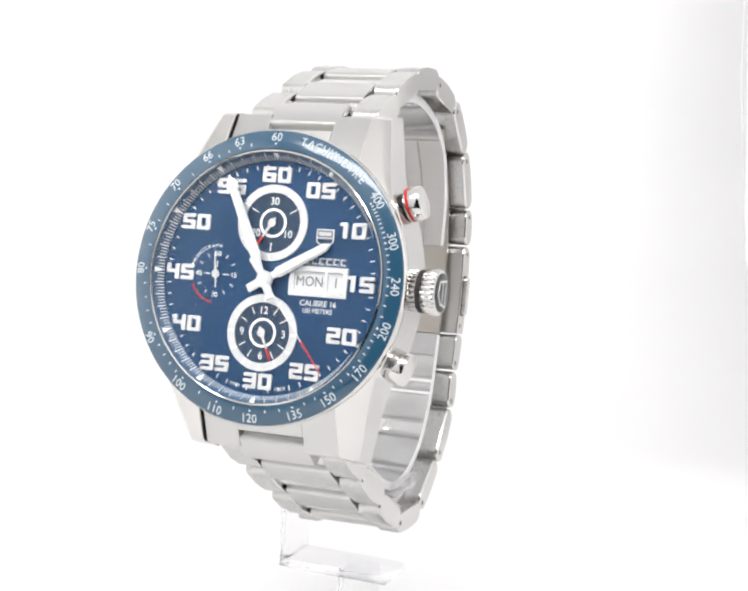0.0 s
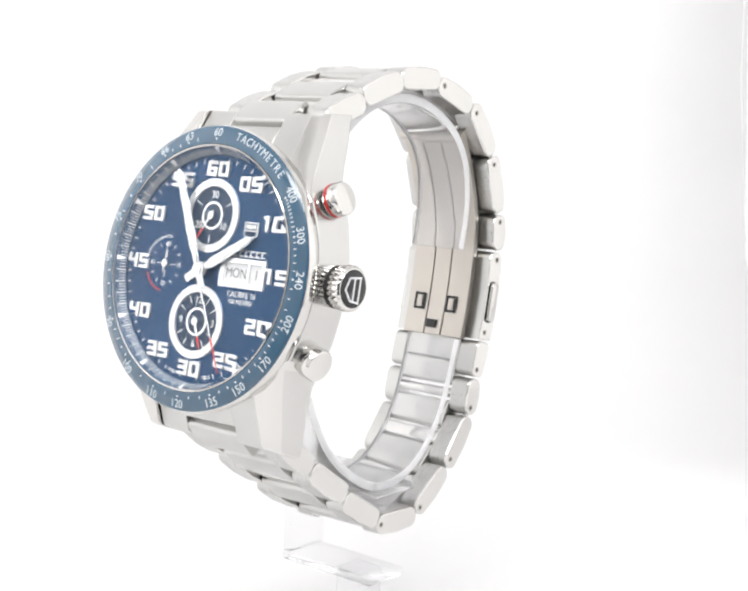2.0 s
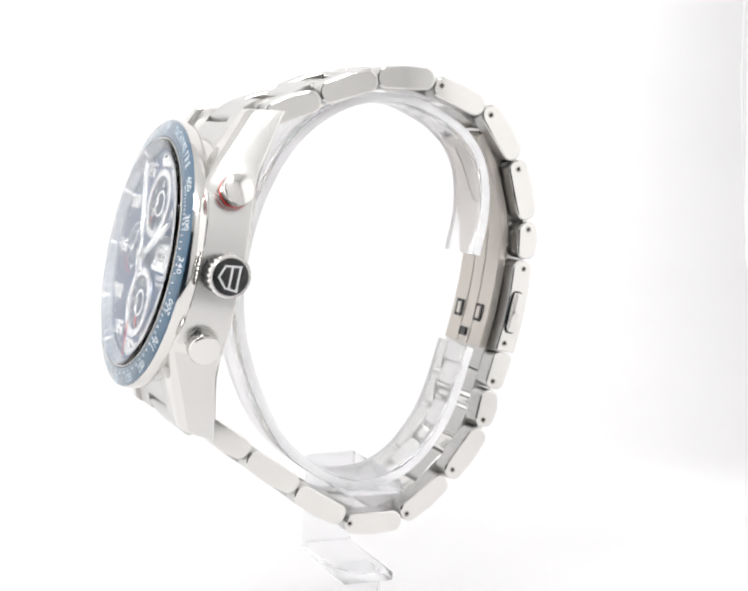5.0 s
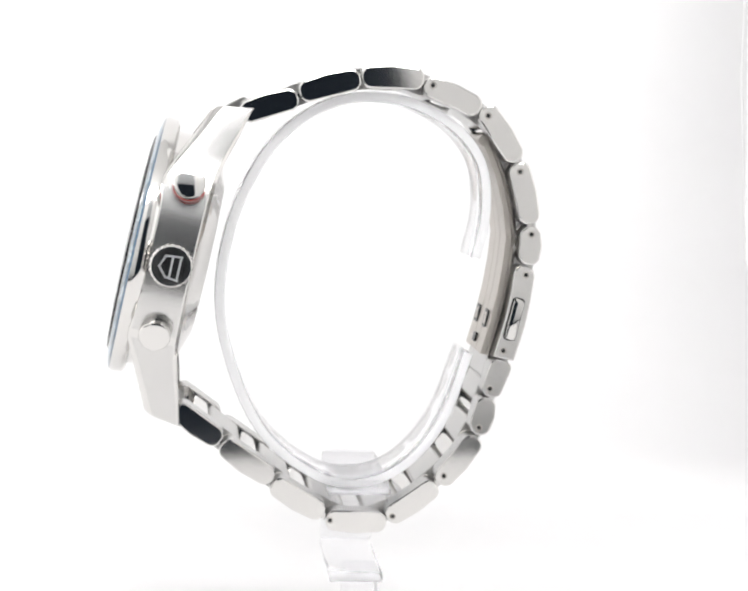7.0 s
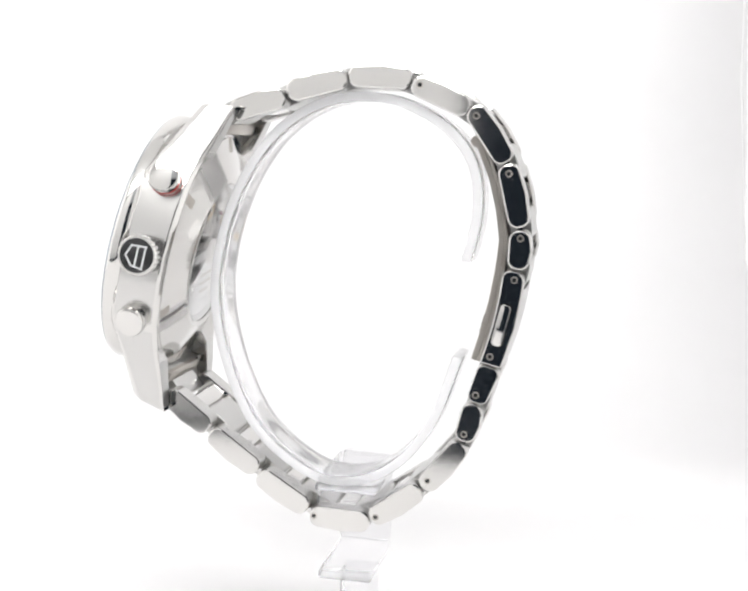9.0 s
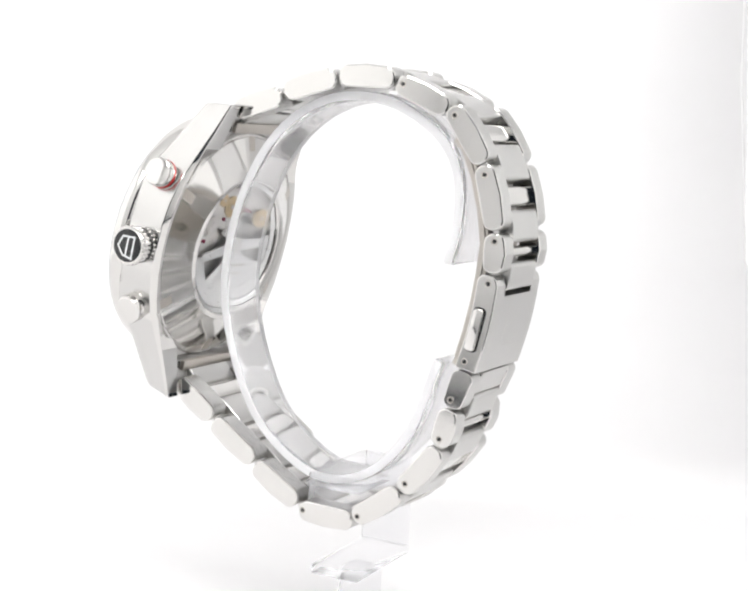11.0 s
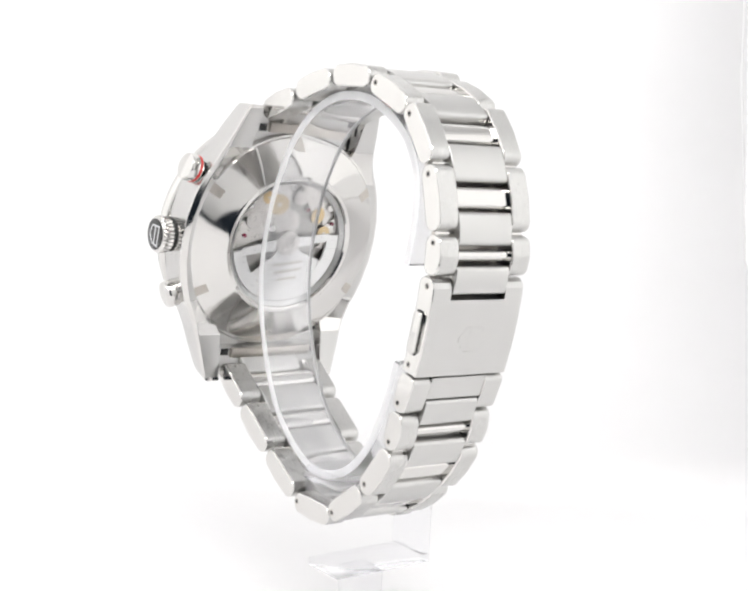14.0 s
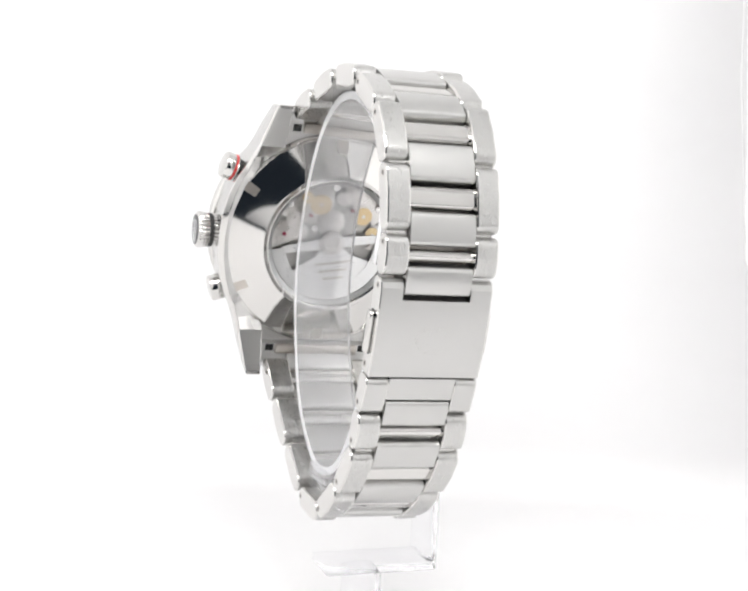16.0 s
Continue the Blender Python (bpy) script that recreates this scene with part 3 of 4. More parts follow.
def build_pointers():
    """The dial's pointers. Each turns about its own arbor."""
    made = {}

    def pointer(name, at, bm, mat, label, angle):
        ob = part(name, bm, mat, watch, label, at=at, smooth=30)
        ob.rotation_euler = (0, radians(angle), 0)
        made[name] = ob
        return ob

    def slim(widths, y0, y1, ridge=0.0, bm=None):
        """A pointer outline: rows of (distance, half width), with a raised middle line."""
        own = bmesh.new()
        left = [own.verts.new((-w, y0, d)) for d, w in widths]
        right = [own.verts.new((w, y0, d)) for d, w in widths]
        ml = [own.verts.new((-w * 0.5, y0 - ridge, d)) for d, w in widths]
        mr = [own.verts.new((w * 0.5, y0 - ridge, d)) for d, w in widths]
        bl = [own.verts.new((-w, y1, d)) for d, w in widths]
        br = [own.verts.new((w, y1, d)) for d, w in widths]
        rows = [bl, left, ml, mr, right, br]
        for k in range(6):
            p, q = rows[k], rows[(k + 1) % 6]
            for i in range(len(widths) - 1):
                own.faces.new((p[i], p[i + 1], q[i + 1], q[i]))
        for i in (0, -1):
            own.faces.new([r[i] for r in rows])
        return merge(own, bm)

    bm = slim([(-3.0, 0.62), (-0.9, 0.62), (-0.85, 0.5), (1.9, 0.5), (2.2, 0.78), (10.2, 0.62), (11.2, 0.05)], -0.05, 0.12, 0.1)
    disc(1.25, -0.08, 0.1, bm=bm)
    h = pointer("hour_hand", (0, -0.95, -0.3), bm, SILVERED, "faceted silver hour hand", 60.0)
    lum = slim([(2.6, 0.32), (9.6, 0.30), (10.1, 0.2)], -0.02, 0.0, 0.01)
    bmesh.ops.transform(lum, matrix=Matrix.Translation((0, -0.17, 0)) @ Matrix.Identity(4), verts=lum.verts)
    sub(lum, "hand_fill", LUME, h)
    bm = slim([(-3.0, 0.62), (-0.9, 0.62), (-0.85, 0.45), (3.2, 0.45), (3.5, 0.80), (14.2, 0.66), (14.3, 0.95), (14.9, 0.85), (16.3, 0.05)], -0.05, 0.12, 0.1)
    disc(1.2, -0.08, 0.1, bm=bm)
    m = pointer("minute_hand", (0, -1.3, -0.3), bm, SILVERED, "faceted silver minute hand", 333.7)
    lum = slim([(4.0, 0.32), (13.6, 0.30), (14.0, 0.2)], -0.02, 0.0, 0.01)
    bmesh.ops.transform(lum, matrix=Matrix.Translation((0, -0.17, 0)), verts=lum.verts)
    sub(lum, "hand_fill", LUME, m)

    bm = slim([(-3.6, 0.30), (-1.2, 0.30), (-1.0, 0.16), (10.8, 0.11)], -0.03, 0.05, 0.03)
    disc(0.85, -0.1, 0.08, bm=bm)
    c = pointer("chronograph_hand", (0, -1.6, -0.3), bm, SILVERED, "long thin central seconds hand with red end", 141.0)
    sub(slim([(10.8, 0.14), (16.2, 0.06)], -0.03, 0.05, 0.03), "red_tip", RED, c)

    for name, zc, a in (("minute_counter_hand", 7.9, 212.0), ("hour_counter_hand", -7.9, 156.0)):
        bm = slim([(-0.9, 0.12), (0.6, 0.22), (2.4, 0.16)], -0.03, 0.04, 0.03)
        disc(0.62, -0.08, 0.06, bm=bm)
        p = pointer(name, (0, -0.42, zc), bm, SILVERED, "short white counter hand with red end", a)
        sub(slim([(2.4, 0.18), (4.2, 0.12)], -0.03, 0.04, 0.03), "red_tip", RED, p)
    bm = slim([(-1.3, 0.13), (0.6, 0.17), (3.4, 0.07)], -0.03, 0.04, 0.03)
    disc(0.62, -0.06, 0.05, bm=bm)
    pointer("running_seconds_hand", (-8.3, -0.35, 0), bm, SILVERED, "small white running seconds hand", 352.8)
    return made


def sub(bm, name, mat, parent, label="", smooth=30):
    bmesh.ops.transform(bm, matrix=Matrix.Scale(0.001, 4), verts=bm.verts)
    ob = new(name, finish(bm, name, mat, smooth))
    ob.parent = parent
    return tagged(ob, label)


POINTERS = build_pointers()


def build_crown_and_pushers():
    cy, cz = 4.65, 0.0
    c = (0, cy, cz)
    # seat collar, gasket, fluted body and capped face
    part("crown_seat", lathe([(0, 20.6), (2.7, 20.6), (2.7, 21.7), (2.45, 21.9), (2.45, 22.1), (0, 22.1)], 48, axis="x", centre=c), POLISHED, watch, "polished crown collar")
    body = bmesh.new()
    rows, n = [], 96
    for x, r, amp in ((22.3, 2.75, 0.12), (22.6, 3.15, 0.24), (24.15, 3.38, 0.28), (24.5, 3.25, 0.12), (24.75, 2.95, 0.0)):
        ring = []
        for i in range(n):
            a = 2 * math.pi * i / n
            rr = r - amp * (1 if i % 4 == 0 else (0.25 if i % 2 else 0))
            ring.append(body.verts.new((x, cy + rr * math.sin(a), cz + rr * math.cos(a))))
        rows.append(ring)
    for p, q in zip(rows, rows[1:]):
        for i in range(n):
            j = (i + 1) % n
            body.faces.new((p[i], p[j], q[j], q[i]))
    body.faces.new(rows[0])
    body.faces.new(rows[-1][::-1])
    crown = part("crown", body, POLISHED, watch, "fluted polished steel crown", smooth=35)
    part("gasket", lathe([(2.3, 21.8), (3.08, 21.8), (3.08, 22.45), (2.3, 22.45)], 48, axis="x", centre=c, closed=True), RUBBER, crown, "black gasket ring")
    fl = bmesh.new()
    for i in range(24):
        a = 2 * math.pi * i / 24
        lathe([(0, 20.75), (0.32, 20.75), (0.32, 21.75), (0, 21.75)], 8, fl, "x", (0, cy + 2.72 * math.sin(a), cz + 2.72 * math.cos(a)))
    part("crown_fluting", fl, POLISHED, crown, "polished flutes round the collar")
    part("crown_cap", lathe([(0, 24.62), (2.74, 24.62), (2.74, 24.80), (2.62, 24.84), (0, 24.86)], 48, axis="x", centre=c), BLACK, crown, "black lacquered cap")
    em = bmesh.new()

    def strip(p, q, w):
        d = (Vector(q) - Vector(p)).normalized()
        nn = Vector((-d.y, d.x)) * w / 2
        e = d * w / 2
        pts = [Vector(p) - nn - e, Vector(q) - nn + e, Vector(q) + nn + e, Vector(p) + nn - e]
        prism([(cy + v.x, cz + v.y) for v in pts], 24.84, 24.90, 0.0, em)
    # emblem on the cap: a shield outline with one cross bar
    strip((-1.75, -0.3), (-1.1, 1.4), 0.28)
    strip((-1.75, -0.3), (-0.55, -1.72), 0.28)
    strip((-1.05, 1.42), (1.28, 1.68), 0.28)
    strip((-0.5, -1.72), (1.3, -1.92), 0.28)
    strip((0.02, -1.5), (0.0, 1.4), 0.3)
    strip((1.22, -1.7), (1.2, 1.45), 0.3)
    part("crown_emblem", em, SILVERED, crown, "silver shield outline", smooth=0)

    for z, red in ((11.2, True), (-10.0, False)):
        tilt = radians(-17 if red else 17)
        m = Matrix.Translation((16.1, 4.6, z)) @ Matrix.Rotation(tilt, 4, "Y")
        seat = lathe([(0, -1.2), (2.3, -1.2), (2.3, 0.75), (2.05, 0.95), (0, 0.95)], 40, axis="x")
        stem = lathe([(0, 0.9), (1.65, 0.9), (1.65, 1.4), (2.0, 1.45), (2.0, 1.85), (1.65, 1.9), (1.65, 3.0), (0, 3.0)], 40, axis="x")
        groove = lathe([(1.2, 0.97), (2.12, 0.97), (2.12, 1.35), (1.2, 1.35)], 40, axis="x", closed=True)
        lathe([(1.2, 1.95), (1.9, 1.95), (1.9, 2.45), (1.2, 2.45)], 40, groove, axis="x", closed=True)
        head = lathe([(0, 2.5), (2.05, 2.5), (2.35, 2.65), (2.45, 3.0), (2.45, 4.75), (2.3, 5.0), (2.0, 5.1), (0, 5.14)], 48, axis="x")
        for b in (seat, stem, groove, head):
            bmesh.ops.transform(b, matrix=m, verts=b.verts)
        merge(stem, seat)
        pu = part("pusher", head, POLISHED, watch, "round polished steel pusher with a red ring" if red else "round polished steel pusher", smooth=35)
        part("pusher_seat", seat, POLISHED, pu, smooth=35)
        part("gasket", groove, RUBBER, pu, "black gasket ring")
        if red:
            rg = lathe([(2.2, 2.98), (2.5, 2.98), (2.5, 3.42), (2.2, 3.42)], 48, axis="x", closed=True)
            bmesh.ops.transform(rg, matrix=m, verts=rg.verts)
            part("red_ring", rg, RED, pu, "red lacquered ring")


build_crown_and_pushers()


BACK = 2.4


def forward(bm):
    """Sets what lies behind the case this far forward."""
    bmesh.ops.translate(bm, vec=(0, -BACK, 0), verts=bm.verts)
    return bm


def build_back():
    bm = lathe([(0, 9.3), (20.4, 9.3), (20.45, 9.9), (20.1, 10.35), (19.75, 10.4), (19.6, 10.55), (13.4, 12.55), (13.1, 12.75), (12.5, 12.8), (12.2, 12.6), (12.2, 10.2), (0, 10.2)], 128)
    back = part("case_back", forward(bm), POLISHED, watch, "polished steel screw-down case back with window", smooth=26)
    for k in range(6):
        a = 60 * k
        bm = bmesh.new()
        bar_at(bm, a, 17.3, 19.75, 1.7, 1.9, 10.0, 10.75)
        for v in bm.verts:
            if v.co.y > 10.5:
                v.co.y = 10.57 + (19.6 - math.hypot(v.co.x, v.co.z)) * 0.3226
        part("key_notch", forward(bm), INNER, back, "key notch", smooth=0)
    glass = part("back_crystal", forward(lathe([(0, 12.6), (11.6, 12.56), (12.15, 12.5), (12.15, 12.3), (0, 12.35)], 96)), GLASS, watch, "clear rear crystal", smooth=40)
    glass.visible_shadow = False

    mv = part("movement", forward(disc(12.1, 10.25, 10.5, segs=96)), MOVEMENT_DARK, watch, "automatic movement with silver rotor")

    def on(name, bm, mat, label="", smooth=30):
        return part(name, forward(bm), mat, mv, label, smooth=smooth)

    on("window_ring", lathe([(12.15, 12.25), (12.15, 10.3), (11.35, 10.3), (11.35, 11.8)], 96, closed=True), ROTOR, "satin ring round the movement")

    # bridges, each a curved plate with bevelled edges
    def plate(points, y1, mat=MOVEMENT):
        b = flat_shape(points, 10.5, y1)
        bevelled(b, 0.12, 2)
        return on("bridge", b, mat, "grained movement bridge")

    def arc(cx, cz, r, a0, a1, n=8):
        return [(cx + r * math.cos(radians(a0 + (a1 - a0) * i / n)), cz + r * math.sin(radians(a0 + (a1 - a0) * i / n))) for i in range(n + 1)]

    plate(arc(0, 0, 11.4, 95, 150) + arc(-5.5, 3.0, 2.2, 200, 60, 6), 10.95)
    plate(arc(0, 0, 11.3, 25, 88) + arc(2.0, 5.0, 2.4, 140, 300, 6), 11.0)
    plate(arc(0, 0, 11.2, -10, 20) + arc(6.2, 1.6, 2.0, 90, 260, 6), 10.9)
    plate(arc(0, 0, 11.2, 155, 190) + arc(-6.4, 0.4, 1.6, 250, 100, 6), 10.9)
    plate(arc(0.5, 3.8, 2.6, 0, 350, 18), 11.1)
    for x, z, r, mat in ((2.6, 7.2, 2.0, GOLD), (-5.8, 5.2, 1.8, GOLD), (7.4, 4.0, 1.7, MOVEMENT), (-8.0, 1.8, 1.4, GOLD), (-1.5, 8.6, 1.5, MOVEMENT), (5.2, 8.4, 1.2, GOLD)):
        own = bmesh.new()
        n = 40
        lo, hi = [], []
        for i in range(n):
            a = 2 * math.pi * i / n
            rr = r * (1.0 if i % 2 else 0.9)
            lo.append(own.verts.new((x + rr * math.cos(a), 11.02, z + rr * math.sin(a))))
            hi.append(own.verts.new((x + rr * math.cos(a), 11.2, z + rr * math.sin(a))))
        own.faces.new(lo)
        own.faces.new(hi[::-1])
        for i in range(n):
            j = (i + 1) % n
            own.faces.new((lo[i], hi[i], hi[j], lo[j]))
        disc(r * 0.62, 11.15, 11.26, (x, z), 32, own)
        wheel = on("wheel", own, mat, "toothed gilt wheel" if mat is GOLD else "toothed steel wheel", 20)
        on("arbor", disc(r * 0.2, 11.2, 11.36, (x, z), 16), MOVEMENT, "polished arbor")
    for x, z in ((4.2, 5.0), (-3.2, 6.4), (9.0, 1.2), (-9.6, 3.6)):
        on("jewel", disc(0.36, 10.9, 11.32, (x, z), 20), RUBY, "pink ruby bearing")
    for x, z in ((0.2, 10.6), (8.6, 6.9), (-8.6, 6.6), (-10.2, -0.6), (3.2, 2.6)):
        s = disc(0.62, 10.8, 11.25, (x, z), 20)
        on("screw", s, POLISHED, "polished screw")
    # winding rotor: half disc with two openings, a heavy rim and a hub
    rot = bmesh.new()
    ring_of(8.7, 11.2, 11.35, 11.75, segs=60, start=90, turn=180, bm=rot)
    for a in (92.0, 137, 223, 268.0):
        bar_at(rot, a, 1.5, 9.4, 2.0 if a in (92.0, 268.0) else 1.3, 1.4, 11.38, 11.70)
    flat = arc(0, 0, 9.4, -148, -32, 20) + [(0.9, -1.2), (-0.9, -1.2)]
    flat_shape(flat, 11.40, 11.66, rot)
    lean = Matrix.Rotation(radians(9), 3, "Y")
    bmesh.ops.rotate(rot, cent=(0, 0, 0), matrix=lean, verts=rot.verts)
    on("rotor", rot, ROTOR, "silver half-moon winding rotor", 30)
    on("rotor_hub", lathe([(0, 11.3), (2.3, 11.3), (2.3, 11.72), (2.1, 11.82), (1.2, 11.82), (1.1, 11.7), (0, 11.7)], 48), MOVEMENT, "round rotor bearing")
    bm = bmesh.new()
    for k, w in enumerate((6.4, 5.2, 3.6)):
        box(-w / 2, w / 2, 11.66, 11.70, -4.2 - k * 1.5, -3.7 - k * 1.5, 0.0, bm)
    bmesh.ops.rotate(bm, cent=(0, 0, 0), matrix=lean, verts=bm.verts)
    on("engraved_lines", bm, INNER, "worn engraved lines", 0)


build_back()

# ---------------------------------------------------------------- bracelet
# rows of links: two ends in the (y, z) plane, half width, and where a pin shows on the flank
LINKS = [((10.0, 24.3), (18.24, 29.07), 10.5, None), ((18.27, 29.71), (27.21, 34.43), 10.0, None), ((27.28, 34.69), (37.26, 36.72), 9.5, None),
         ((37.5, 36.1), (47.34, 34.3), 9.17, (38.8, 36.2)), ((47.75, 34.75), (55.30, 27.76), 9.17, (48.78, 33.67)), ((55.4, 27.5), (60.00, 18.30), 9.17, (56.13, 26.15)),
         ((60.14, 17.9), (61.34, 11.72), 9.17, (60.54, 16.7)), ((61.05, 11.32), (61.13, -4.19), 9.17, None), ((60.85, -4.66), (60.46, -10.87), 9.17, None),
         ((60.15, -11.20), (60.04, -17.61), 9.17, (59.93, -16.38)), ((60.16, -18.08), (55.65, -26.92), 9.17, (56.17, -25.53)), ((55.40, -27.23), (48.66, -34.55), 9.17, (49.42, -33.96)),
         ((48.64, -35.10), (38.66, -36.84), 9.2, (39.41, -36.75)), ((38.11, -35.82), (28.63, -32.53), 9.6, None), ((28.50, -31.77), (19.08, -27.85), 10.1, None),
         ((18.85, -27.32), (10.4, -23.5), 10.5, None)]
THICK = 3.55


def pin_mark(parent, y, z, x):
    """The end of a bracelet pin in its hole, on both flanks: a bright rim round a dark bore."""
    for s in (-1, 1):
        b = lathe([(0.36, s * (x - 0.3)), (0.58, s * (x - 0.3)), (0.56, s * (x + 0.02)), (0.44, s * (x + 0.03)), (0.36, s * (x - 0.02))], 18, None, "x", (0, y, z), True)
        part("pin_rim", b, INNER, parent, "bright rim of a pin hole")
        b = lathe([(0, s * (x - 0.3)), (0.36, s * (x - 0.3)), (0.36, s * (x + 0.004)), (0, s * (x + 0.004))], 14, None, "x", (0, y, z))
        part("pin_bore", b, BLACK, parent, "dark pin bore", smooth=20)


def build_bracelet():
    inner_half = lambda w: 5.45 + (w - 9.3) * 0.55
    for i, (a, b, w, pin) in enumerate(LINKS):
        if i in (7, 8):
            continue
        a, b = Vector(a), Vector(b)
        d = (b - a).normalized()
        xi = inner_half(w)
        long = (b - a).length
        # polished rod in the middle of the row carries the two flank pieces
        mid = (a + b) / 2
        half = 1.75 if long > 7.5 else 0.85
        bm = prism(rounded(mid - d * half, mid + d * half, 2.7, 0.95, 5), -xi, xi)
        row = part("bracelet_link", bm, POLISHED, watch, "steel bracelet link with polished bar", smooth=40)
        for s in (-1, 1):
            out = rounded(a, b, THICK, 1.6, 7, 0.1, 0.28)
            own = prism(out, s * xi, s * w)
            es = [e for e in own.edges if len(e.link_faces) == 2 and e.calc_face_angle(0) > radians(70)]
            bmesh.ops.bevel(own, geom=es, offset=0.26, segments=2, affect="EDGES", profile=0.5, clamp_overlap=True)
            own.faces.ensure_lookup_table()
            bmesh.ops.recalc_face_normals(own, faces=own.faces)
            for f in own.faces:
                f.material_index = 0 if abs(f.normal.x) > 0.35 else 1
            part("flank_link", own, [POLISHED, BRUSHED_LONG], row, "flank piece with polished side", smooth=20)
        if pin:
            pin_mark(row, *pin, w)

    # brushed pieces that bridge one row to the next
    n = len(LINKS)
    for i in range(-1, n):
        if i == 7:
            continue
        reach = lambda k: 2.95 if 0 <= k < n and (Vector(LINKS[k][1]) - Vector(LINKS[k][0])).length > 7.5 and k not in (7, 8) else 1.75
        if i == -1:
            p0, p1, w = Vector((7.15, 22.35)), Vector((11.3, 26.3)), 10.0
        elif i == n - 1:
            p0, p1, w = Vector((11.3, -25.7)), Vector((7.15, -22.35)), 10.0
        else:
            b, c = Vector(LINKS[i][1]), Vector(LINKS[i + 1][0])
            d0 = (b - Vector(LINKS[i][0])).normalized()
            d1 = (Vector(LINKS[i + 1][1]) - c).normalized()
            p0, p1, w = b - d0 * reach(i), c + d1 * reach(i + 1), min(LINKS[i][2], LINKS[i + 1][2])
        if i == 6:
            p1 = Vector((61.2, 8.95))
        if i == 8:
            p0 = Vector((60.65, -8.5))
        xi = inner_half(w) - 0.06
        own = prism(rounded(p0, p1, THICK - 0.15, 0.7, 3, 0.22 if i not in (-1, n - 1) else 0.0, 0.1), -xi, xi)
        es = [e for e in own.edges if len(e.link_faces) == 2 and e.calc_face_angle(0) > radians(70)]
        bmesh.ops.bevel(own, geom=es, offset=0.1, segments=1, affect="EDGES", clamp_overlap=True)
        part("centre_link", own, BRUSHED, watch, "brushed steel centre link", smooth=40)
        # hinge rod in the gap between the rows
        if -1 < i < n - 1 and i not in (6, 8):
            q = (Vector(LINKS[i][1]) + Vector(LINKS[i + 1][0])) / 2
            part("hinge_rod", lathe([(0, -w + 0.8), (0.45, -w + 0.8), (0.45, w - 0.8), (0, w - 0.8)], 12, None, "x", (0, q.x, q.y)), POLISHED, watch)

    # end pieces between the lugs
    for s in (1, -1):
        bm = bmesh.new()
        outer = [(3.3, 17.4), (6.75, 24.75), (8.6, 25.2), (9.6, 24.0), (8.9, 22.6), (8.9, 20.5), (7.2, 20.3), (7.2, 17.4)]
        inner = [(3.3, 17.4), (5.65, 22.45), (8.9, 22.45), (8.9, 20.5), (7.2, 20.3), (7.2, 17.4)]
        for x0, x1, pr in ((-10.8, -5.25, outer), (-5.25, 5.25, inner), (5.25, 10.8, outer)):
            prism([(y, s * z) for y, z in pr], x0, x1, 0.0, bm)
        bevelled(bm, 0.08, 1, 30)
        end = part("end_link", bm, BRUSHED, watch, "brushed end piece between the lugs", smooth=30)
        # solid tongue behind with the dark slots of the spring bars
        part("tongue", box(-8.0, 8.0, 7.6, 9.7, min(s * 20.5, s * 22.3), max(s * 20.5, s * 22.3), 0.2), INNER, end, "steel tongue behind the lugs")
        for k in (-1, 1):
            part("slot", box(k * 9.2 - 0.8, k * 9.2 + 0.7, 8.2, 9.0, min(s * 20.6, s * 21.9), max(s * 20.6, s * 21.9)), BLACK, end, "dark spring bar slot", smooth=0)


build_bracelet()


